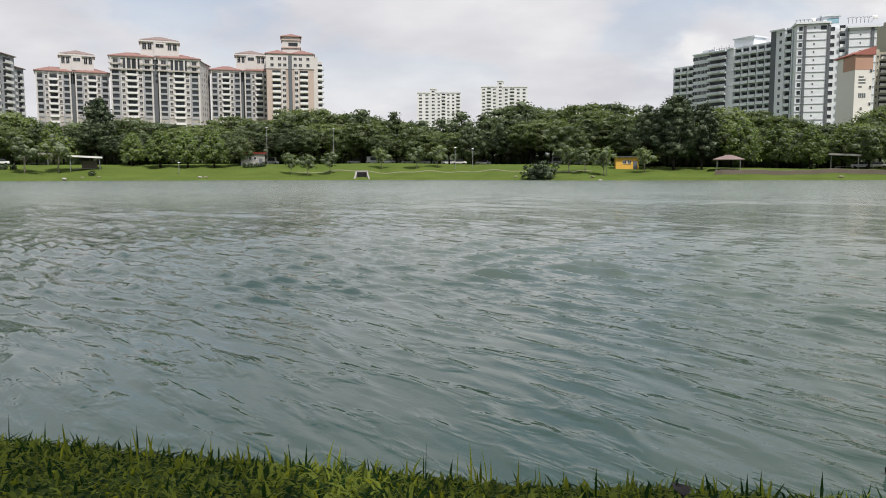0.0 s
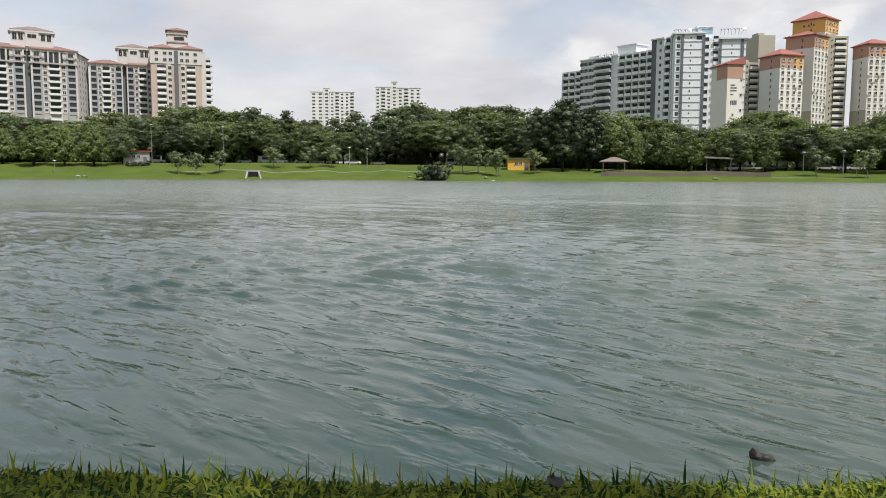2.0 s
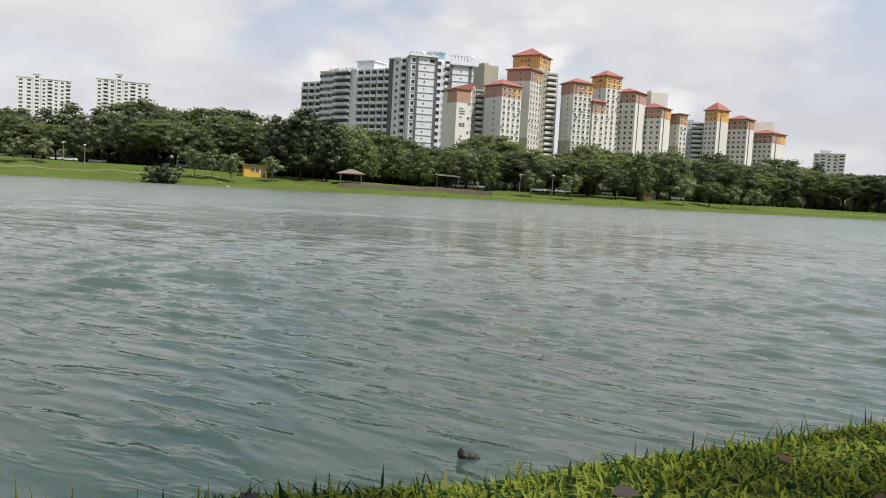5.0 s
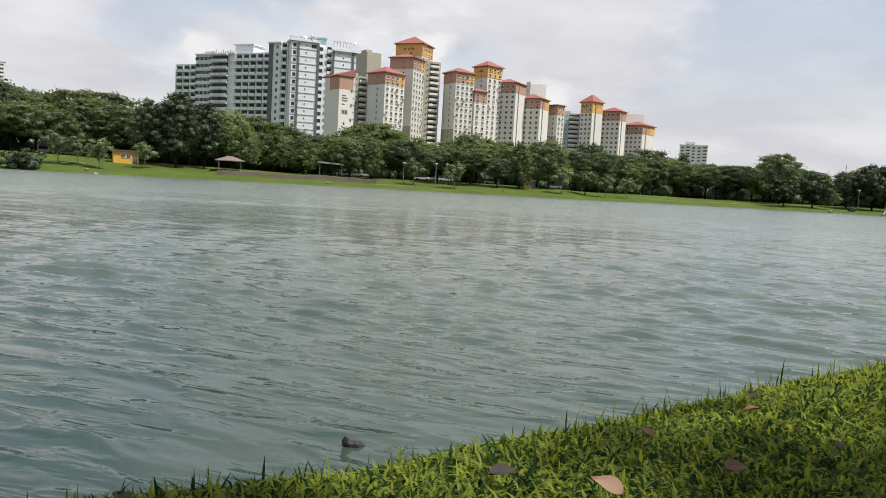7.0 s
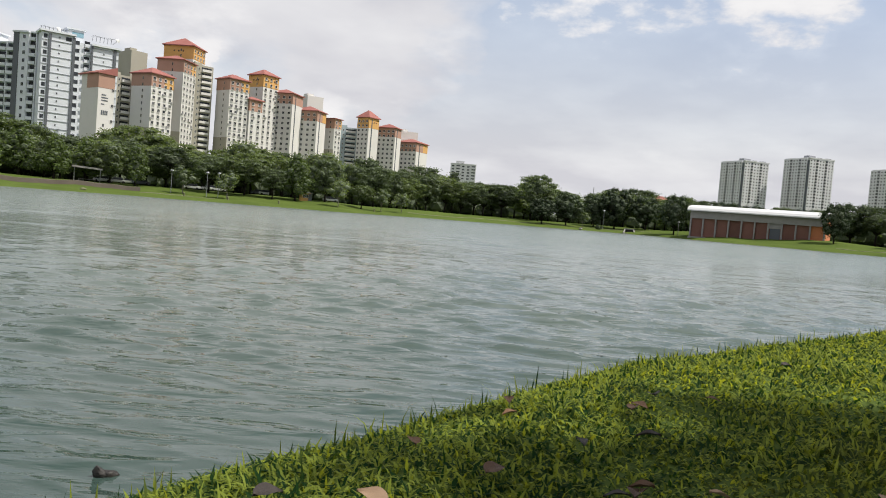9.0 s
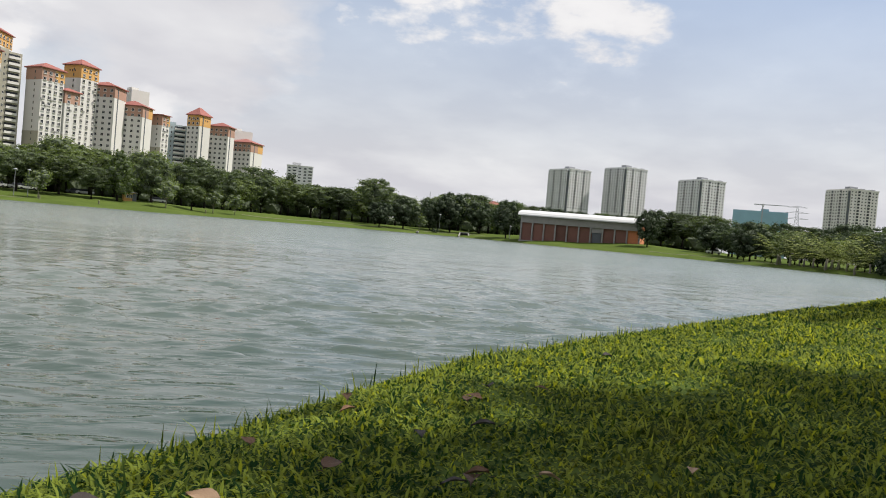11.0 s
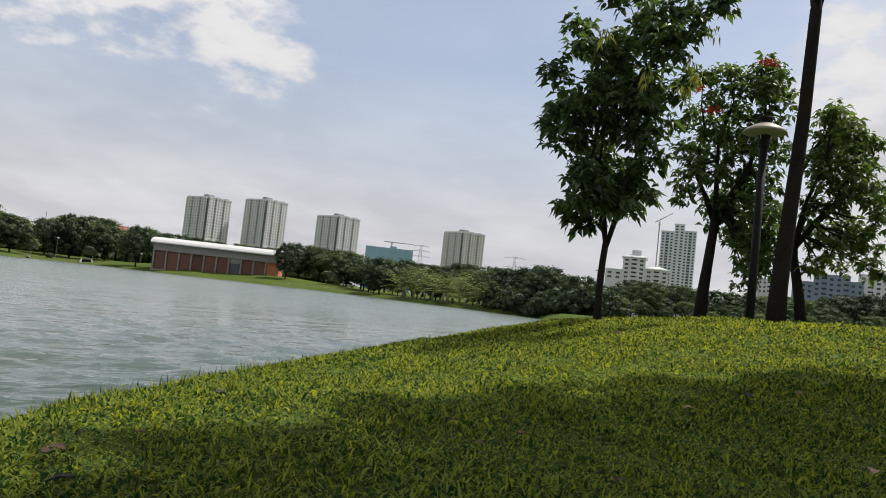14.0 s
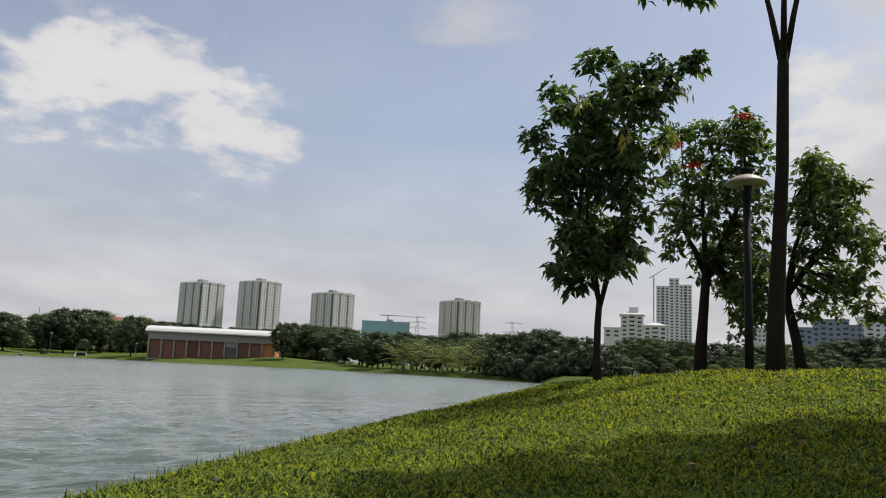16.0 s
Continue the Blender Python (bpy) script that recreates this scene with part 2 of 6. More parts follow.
def ground_material():
    m = material("turf", (0.046, 0.086, 0.022), 0.95, 0, 0.25, 0.12, 14, 0.4, 0.02, hue=(0.135, 0.180, 0.042))
    return m


M["turf"] = ground_material()


def water_material():
    m = bpy.data.materials.new("lake_water")
    m.use_nodes = True
    n, l = m.node_tree.nodes, m.node_tree.links
    b = n["Principled BSDF"]
    b.inputs["Roughness"].default_value = 0.14
    b.inputs["IOR"].default_value = 1.333
    c = n.new("ShaderNodeTexCoord")
    mud = n.new("ShaderNodeTexNoise")
    mud.inputs["Scale"].default_value, mud.inputs["Detail"].default_value = 0.06, 3
    l.new(c.outputs["Object"], mud.inputs["Vector"])
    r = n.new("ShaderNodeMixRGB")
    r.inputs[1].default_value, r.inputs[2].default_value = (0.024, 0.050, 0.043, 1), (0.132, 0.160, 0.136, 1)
    # body colour grows paler towards the east
    sx, east_tone, both = n.new("ShaderNodeSeparateXYZ"), n.new("ShaderNodeMapRange"), n.new("ShaderNodeMath")
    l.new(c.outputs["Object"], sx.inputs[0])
    l.new(sx.outputs[0], east_tone.inputs[0])
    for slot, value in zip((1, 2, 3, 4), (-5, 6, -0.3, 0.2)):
        east_tone.inputs[slot].default_value = value
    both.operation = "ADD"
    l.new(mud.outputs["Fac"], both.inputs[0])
    l.new(east_tone.outputs[0], both.inputs[1])
    # and paler with distance: far water's sky reflection is put into the body colour
    out_there, far_sheen, full = n.new("ShaderNodeVectorMath"), n.new("ShaderNodeMapRange"), n.new("ShaderNodeMath")
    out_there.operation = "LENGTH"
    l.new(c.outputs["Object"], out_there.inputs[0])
    l.new(out_there.outputs["Value"], far_sheen.inputs[0])
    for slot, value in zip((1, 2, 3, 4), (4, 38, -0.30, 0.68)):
        far_sheen.inputs[slot].default_value = value
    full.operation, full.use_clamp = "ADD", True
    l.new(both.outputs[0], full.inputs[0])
    l.new(far_sheen.outputs[0], full.inputs[1])
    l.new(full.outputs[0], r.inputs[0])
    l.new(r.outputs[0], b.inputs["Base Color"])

    def waves(scale, stretch, turn, detail, rough=0.5):
        turned, mp = n.new("ShaderNodeMapping"), n.new("ShaderNodeMapping")
        turned.inputs["Rotation"].default_value = (0, 0, radians(turn))
        mp.inputs["Scale"].default_value = (stretch, 1, 1)
        l.new(c.outputs["Object"], turned.inputs[0])
        l.new(turned.outputs[0], mp.inputs[0])
        t = n.new("ShaderNodeTexNoise")
        t.inputs["Scale"].default_value, t.inputs["Detail"].default_value, t.inputs["Roughness"].default_value = scale, detail, rough
        t.inputs["Distortion"].default_value = 0.35
        l.new(mp.outputs[0], t.inputs["Vector"])
        return t.outputs["Fac"]

    # sparse wavelets with short steep fronts, over fine ripples
    fronts = n.new("ShaderNodeMapRange")
    fronts.interpolation_type = "SMOOTHSTEP"
    fronts.inputs[1].default_value, fronts.inputs[2].default_value = 0.46, 0.68
    l.new(waves(4.2, 0.3, 52, 3, 0.5), fronts.inputs[0])
    k1 = n.new("ShaderNodeBump")
    k1.inputs["Strength"].default_value, k1.inputs["Distance"].default_value = 1.0, 0.011
    l.new(fronts.outputs[0], k1.inputs["Height"])
    # longer swell out on the open lake
    k0, swell = n.new("ShaderNodeBump"), n.new("ShaderNodeMath")
    swell.operation = "MULTIPLY"
    l.new(waves(0.8, 0.25, 50, 4, 0.55), swell.inputs[0])
    grow = n.new("ShaderNodeMapRange")
    l.new(out_there.outputs["Value"], grow.inputs[0])
    for slot, value in zip((1, 2, 3, 4), (9, 40, 0.0, 1.0)):
        grow.inputs[slot].default_value = value
    l.new(grow.outputs[0], swell.inputs[1])
    k0.inputs["Strength"].default_value, k0.inputs["Distance"].default_value = 1.0, 0.12
    l.new(swell.outputs[0], k0.inputs["Height"])
    l.new(k0.outputs[0], k1.inputs["Normal"])
    k = n.new("ShaderNodeBump")
    k.inputs["Strength"].default_value, k.inputs["Distance"].default_value = 0.5, 0.009
    l.new(waves(8.0, 0.4, 56, 3, 0.6), k.inputs["Height"])
    l.new(k1.outputs[0], k.inputs["Normal"])
    l.new(k.outputs[0], b.inputs["Normal"])
    # the open lake is ruffled more than the lee of the bank
    ln = n.new("ShaderNodeVectorMath")
    ln.operation = "LENGTH"
    l.new(c.outputs["Object"], ln.inputs[0])
    mr = n.new("ShaderNodeMapRange")
    l.new(ln.outputs["Value"], mr.inputs[0])
    for slot, value in zip((1, 2, 3, 4), (4, 60, 0.03, 0.27)):
        mr.inputs[slot].default_value = value
    l.new(mr.outputs[0], b.inputs["Roughness"])
    return m


M["water"] = water_material()


# ---- mesh helpers ----
def mesh_of(name, verts, faces, mat=None, smooth=False):
    me = bpy.data.meshes.new(name)
    me.from_pydata(verts, [], faces)
    if mat:
        me.materials.append(M[mat])
    if smooth:
        me.polygons.foreach_set("use_smooth", [True] * len(me.polygons))
    return me


def part(name, data, mat, parent=None, label="", smooth=False):
    """Links a bmesh or a mesh as one object under its thing."""
    if isinstance(data, bmesh.types.BMesh):
        me = bpy.data.meshes.new(name)
        data.to_mesh(me)
        data.free()
    else:
        me = data
    if mat and not me.materials:
        me.materials.append(M[mat])
    if smooth:
        me.polygons.foreach_set("use_smooth", [True] * len(me.polygons))
    ob = new(name, me)
    ob.parent = parent
    return tagged(ob, label)


def thing(name, m, label, category, group="", kind=""):
    ob = new(name)
    ob.matrix_world = m
    return tagged(ob, label, category, group, kind)


def box(bm, x0, x1, y0, y1, z0, z1):
    v = [bm.verts.new(p) for p in ((x0, y0, z0), (x1, y0, z0), (x1, y1, z0), (x0, y1, z0), (x0, y0, z1), (x1, y0, z1), (x1, y1, z1), (x0, y1, z1))]
    for f in ((3, 2, 1, 0), (4, 5, 6, 7), (0, 1, 5, 4), (1, 2, 6, 5), (2, 3, 7, 6), (3, 0, 4, 7)):
        bm.faces.new([v[i] for i in f])


def boxes(*dims):
    bm = bmesh.new()
    for d in dims:
        box(bm, *d)
    return bm


def hip(x0, x1, y0, y1, z0, z1, over=0.6, thick=0.35, ridge=0.35):
    """A hipped roof with eaves of its own thickness."""
    bm = bmesh.new()
    x0, x1, y0, y1 = x0 - over, x1 + over, y0 - over, y1 + over
    w, d = x1 - x0, y1 - y0
    rx, ry = (w * ridge, 0.02) if w >= d else (0.02, d * ridge)
    if abs(w - d) < 0.3 * max(w, d):
        rx, ry = w * ridge * 0.3, d * 0.02
    cx, cy = (x0 + x1) / 2, (y0 + y1) / 2
    lo = [bm.verts.new(p) for p in ((x0, y0, z0), (x1, y0, z0), (x1, y1, z0), (x0, y1, z0))]
    mi = [bm.verts.new(p) for p in ((x0, y0, z0 + thick), (x1, y0, z0 + thick), (x1, y1, z0 + thick), (x0, y1, z0 + thick))]
    hi = [bm.verts.new(p) for p in ((cx - rx, cy - ry, z1), (cx + rx, cy - ry, z1), (cx + rx, cy + ry, z1), (cx - rx, cy + ry, z1))]
    bm.faces.new(lo[::-1])
    bm.faces.new(hi)
    for a, b in ((lo, mi), (mi, hi)):
        for i in range(4):
            j = (i + 1) % 4
            bm.faces.new((a[i], a[j], b[j], b[i]))
    return bm


def tube(points, radii, sides=8):
    """A tapered tube along points."""
    verts, faces = [], []
    pts = [Vector(p) for p in points]
    for i, p in enumerate(pts):
        d = (pts[min(i + 1, len(pts) - 1)] - pts[max(i - 1, 0)]).normalized()
        a = d.orthogonal().normalized() if i == 0 else (a - d * a.dot(d)).normalized()
        b = d.cross(a)
        for k in range(sides):
            t = 2 * math.pi * k / sides
            verts.append(p + radii[i] * (a * math.cos(t) + b * math.sin(t)))
    for i in range(len(pts) - 1):
        for k in range(sides):
            q = (k + 1) % sides
            faces.append((i * sides + k, i * sides + q, (i + 1) * sides + q, (i + 1) * sides + k))
    faces.append(tuple(range(sides))[::-1])
    faces.append(tuple((len(pts) - 1) * sides + k for k in range(sides)))
    return verts, faces


def joined(pieces):
    verts, faces = [], []
    for v, f in pieces:
        o = len(verts)
        verts += [tuple(p) for p in v]
        faces += [tuple(i + o for i in q) for q in f]
    return verts, faces


def lathe(profile, sides=24):
    verts, faces = [], []
    for r, z in profile:
        for k in range(sides):
            t = 2 * math.pi * k / sides
            verts.append((r * math.cos(t), r * math.sin(t), z))
    for i in range(len(profile) - 1):
        for k in range(sides):
            q = (k + 1) % sides
            faces.append((i * sides + k, i * sides + q, (i + 1) * sides + q, (i + 1) * sides + k))
    return verts, faces


EYE = 1.3


def polar(az, d):
    return d * math.sin(radians(az)), d * math.cos(radians(az))


def high(el, d):
    return EYE + d * math.tan(radians(el))


# ---- ground: near bank, lake bed, far shore, one sheet to the horizon ----
SHORE_AZ = [-180, -60, -27, 0, 10, 20, 30, 45, 57, 66, 72, 83, 92, 97, 102, 180]
SHORE_D = [210, 200, 182, 168, 150, 152, 165, 172, 222, 250, 213, 178, 140, 118, 100, 100]
TOP_AZ = [-180, -30, -5, 10, 18, 30, 40, 48, 58, 68, 72, 80, 86, 98, 180]
TOP_Z = [4.0, 3.9, 4.3, 3.6, 2.7, 2.5, 2.6, 2.0, 2.0, 2.0, 2.7, 2.7, 1.2, 1.0, 1.0]
EDGE_X = [-400, -60, -1, 0, 1, 3.8, 5, 7, 10, 14, 25, 60, 110, 160, 4000]
EDGE_Y = [120, 20, 1.78, 1.56, 1.42, 1.42, 1.2, 0.78, 0.2, -0.8, -4.7, -13.6, -18, -32, -900]
RISE_AZ = [-180, 84, 92, 98.5, 104.6, 112, 119, 130, 180]
RISE_Z = [0.0, 0.0, 0.06, 0.27, 0.50, 0.70, 0.76, 0.78, 0.6]


def step(v, a, b):
    t = np.clip((v - a) / (b - a), 0, 1)
    return t * t * (3 - 2 * t)


def land(x, y):
    x, y = np.asarray(x, float), np.asarray(y, float)
    r, az = np.hypot(x, y), np.degrees(np.arctan2(x, y))
    q = np.interp(x, EDGE_X, EDGE_Y) - y
    bank = np.interp(q, [-30, -4, -1.15, -0.6, -0.2, 0.05, 0.4, 1.2, 6], [-3, -1.2, -0.02, 0.26, 0.54, 0.66, 0.725, 0.755, 0.77])
    near = bank + np.interp(az, RISE_AZ, RISE_Z) * step(r, 3.5, 13) * step(q, -0.3, 1.6)
    near = near + step(q, -0.2, 0.6) * (0.018 * np.sin(2.1 * x + 1.3 * y) + 0.014 * np.sin(3.7 * y - 1.9 * x + 1))
    s = r - np.interp(az, SHORE_AZ, SHORE_D) - 1.6 * np.sin(az * 1.1) - 0.9 * np.sin(az * 2.7 + 1)
    top = np.interp(az, TOP_AZ, TOP_Z)
    far = np.interp(s, [-60, -6, -0.4, 0, 0.8, 3], [-3, -1, -0.25, -0.02, 0.35, 0.6]) + (top - 0.6) * step(s, 3, 34) * 0.95 + step(s, 40, 400) * 2.0
    far = far + step(s, 4, 15) * (0.12 * np.sin(x * 0.13) * np.sin(y * 0.11 + 1))
    far = np.where((y < np.interp(x, EDGE_X, EDGE_Y) - 8) & (az > 102), -3, far)
    return np.maximum(near, far)


def ground_z(x, y):
    return float(land(x, y))


rings = np.concatenate([np.arange(0.25, 4, 0.07), np.arange(4, 20, 0.3), np.arange(20, 96, 4), np.arange(96, 330, 2.2), np.geomspace(335, 4600, 22)])
spokes = np.radians(np.arange(0, 360, 0.75))
RR, AA = np.meshgrid(rings, spokes, indexing="ij")
GX, GY = RR * np.sin(AA), RR * np.cos(AA)
GZ = land(GX, GY)
gv = np.stack([GX, GY, GZ], -1).reshape(-1, 3)
nr, na = GX.shape
i, j = np.meshgrid(np.arange(nr - 1), np.arange(na), indexing="ij")
j2 = (j + 1) % na
gf = np.stack([i * na + j, (i + 1) * na + j, (i + 1) * na + j2, i * na + j2], -1).reshape(-1, 4)
gv = np.vstack([gv, [[0, 0, ground_z(0, 0)]]])
cap = [(len(gv) - 1, k, (k + 1) % na) for k in range(na)]
gm = bpy.data.meshes.new("ground")
gm.from_pydata(gv.tolist(), [], gf[:, ::-1].tolist() + [c[::-1] for c in cap])
gm.polygons.foreach_set("use_smooth", [True] * len(gm.polygons))
gm.materials.append(M["turf"])
gm.validate()
ground = tagged(new("ground", gm), "grassy park ground with a sloping lake bank", "ground", kind="structure")
# wind waves: many small trains that run slantwise to the bank, finer near it
wr = np.concatenate([np.geomspace(1.5, 70, 460), np.geomspace(71, 420, 70)])
wa = np.radians(np.arange(-84, 108.01, 0.3))
WR, WA = np.meshgrid(wr, wa, indexing="ij")
WX, WY = WR * np.sin(WA), WR * np.cos(WA)
WZ, power = np.zeros_like(WX), np.zeros_like(WX)
wave_rng = np.random.default_rng(5)
bendx = 0.9 * np.sin(0.21 * WX + 0.13 * WY) + 0.5 * np.sin(0.37 * WY - 0.19 * WX + 2)
patch = 0.8 + 0.35 * np.sin(0.11 * WX + 0.6 * np.sin(0.07 * WY)) * np.sin(0.16 * WY + 1)
# a gust ruffles the water north-west of the viewer
patch = patch + 0.4 * step(-WX, -9, 4) * step(WR, 6, 12) * (1 - step(WR, 26, 48))
# calm in the lee of the bank
patch = patch * (0.26 + 0.74 * step(WR, 4, 11))
for k in range(100):
    lam = 0.12 * (6 ** wave_rng.random())
    th = radians(52 + wave_rng.normal() * 17)
    kk = 2 * math.pi / lam
    amp = 0.052 / kk * (1.3 if 0.22 < lam < 0.6 else 0.8)
    ph = wave_rng.random() * 6.28
    wgt = np.clip(lam / (WR * 0.0085 * 2.6) - 0.6, 0, 1)
    arg = kk * ((WX + bendx) * math.sin(th) + (WY + bendx * 0.6) * math.cos(th)) + ph
    WZ += amp * wgt * patch * (np.sin(arg) + 0.3 * np.cos(2 * arg))
    power += 0.5 * (amp * wgt * patch) ** 2
# slightly peaked crests
power = np.sqrt(power) + 1e-5
WZ = 0.45 * WZ + 0.6 * np.maximum(0, WZ - 0.6 * power)
# longer trains out on the open lake
open_lake = step(WR, 10, 40)
for k in range(36):
    lam = 0.7 * (5 ** wave_rng.random())
    th = radians(52 + wave_rng.normal() * 16)
    kk = 2 * math.pi / lam
    wgt = np.clip(lam / (WR * 0.0121 * 2.4) - 0.6, 0, 1) * open_lake
    arg = kk * ((WX + bendx) * math.sin(th) + (WY + bendx * 0.6) * math.cos(th)) + wave_rng.random() * 6.28
    WZ += 0.016 / kk * wgt * patch * (np.sin(arg) + 0.3 * np.cos(2 * arg))
wnr, wna = WX.shape
i, j = np.meshgrid(np.arange(wnr - 1), np.arange(wna - 1), indexing="ij")
wf = np.stack([i * wna + j, i * wna + j + 1, (i + 1) * wna + j + 1, (i + 1) * wna + j], -1).reshape(-1, 4)[:, ::-1]
wm = bpy.data.meshes.new("water")
wm.from_pydata(np.stack([WX, WY, WZ], -1).reshape(-1, 3).tolist(), [], wf.tolist())
wm.polygons.foreach_set("use_smooth", [True] * len(wm.polygons))
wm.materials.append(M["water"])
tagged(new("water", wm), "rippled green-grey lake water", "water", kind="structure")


# ---- buildings ----
def along(az0, d0, az1, d1, base=None):
    """The pose of a facade from its left foot to its right foot, -y facing out, and its length."""
    a, b = Vector((*polar(az0, d0), 0)), Vector((*polar(az1, d1), 0))
    u = (b - a).normalized()
    z = min(ground_z(a.x, a.y), ground_z(b.x, b.y)) - 0.3 if base is None else base
    m = Matrix(((u.x, -u.y, 0, a.x), (u.y, u.x, 0, a.y), (0, 0, 1, z), (0, 0, 0, 1)))
    return m, (b - a).length, z


def corner(az, d, turn):
    """The pose of a tower from its near corner: x runs right and away, y runs left and away."""
    x, y = polar(az, d)
    z = ground_z(x, y) - 0.3
    return Matrix.Translation((x, y, z)) @ Matrix.Rotation(radians(turn - az), 4, "Z"), z


WIN = {}


def window_mesh(w, h, frame="white", sill=0.0, glass="glass"):
    key = ("window", w, h, frame, sill, glass)
    if key not in WIN:
        f, o, q = min(0.11, w * 0.07), -0.09, -0.04
        X, Z = w / 2, h / 2
        ring = lambda x, z, y: [(-x, y, -z), (x, y, -z), (x, y, z), (-x, y, z)]
        v = ring(X, Z, 0.02) + ring(X, Z, o) + ring(X - f, Z - f, o) + ring(X - f, Z - f, q)
        fs = []
        for a in (0, 4, 8):
            for k in range(4):
                fs.append((a + k, a + (k + 1) % 4, a + 4 + (k + 1) % 4, a + 4 + k))
        fs.append((12, 13, 14, 15))
        mid = len(v)
        v += [(-f / 3, o, -Z + f), (f / 3, o, -Z + f), (f / 3, o, Z - f), (-f / 3, o, Z - f)]
        fs.append(tuple(range(mid, mid + 4)))
        if sill:
            s = len(v)
            for x in (-X - 0.1, X + 0.1):
                for y in (0, -sill):
                    for z in (-Z - 0.14, -Z):
                        v.append((x, y, z))
            fs += [(s, s + 2, s + 3, s + 1), (s + 4, s + 5, s + 7, s + 6), (s + 2, s + 6, s + 7, s + 3), (s + 1, s + 3, s + 7, s + 5), (s, s + 4, s + 6, s + 2)]
        me = mesh_of("window", v, fs)
        me.materials.append(M[frame])
        me.materials.append(M[glass])
        me.polygons[12].material_index = 1
        WIN[key] = me
    return WIN[key]


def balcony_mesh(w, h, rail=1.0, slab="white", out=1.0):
    """A dark sheet for the opening's shade, behind a proud parapet and slab."""
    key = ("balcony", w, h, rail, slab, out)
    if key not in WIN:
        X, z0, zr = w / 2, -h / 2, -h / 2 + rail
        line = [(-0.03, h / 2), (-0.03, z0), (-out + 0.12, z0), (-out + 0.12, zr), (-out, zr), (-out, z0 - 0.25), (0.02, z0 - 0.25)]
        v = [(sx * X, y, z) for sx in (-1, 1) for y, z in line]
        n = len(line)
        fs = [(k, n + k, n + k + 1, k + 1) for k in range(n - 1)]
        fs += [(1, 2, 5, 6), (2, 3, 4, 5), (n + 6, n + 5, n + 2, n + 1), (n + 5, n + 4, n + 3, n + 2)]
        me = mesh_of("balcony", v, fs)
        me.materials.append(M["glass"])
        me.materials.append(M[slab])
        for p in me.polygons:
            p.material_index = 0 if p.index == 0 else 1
        WIN[key] = me
    return WIN[key]


TURN = {"front": 0, "left": -90, "right": 90}


def on_wall(parent, me, name, spots, face="front"):
    for x, y, z in spots:
        ob = new(name, me)
        ob.parent = parent
        ob.location, ob.rotation_euler = (x, y, z), (0, 0, radians(TURN[face]))


def floors(top, low, storey):
    n = max(1, int((top - low) / storey))
    return [top - storey * (k + 0.5) for k in range(n)]


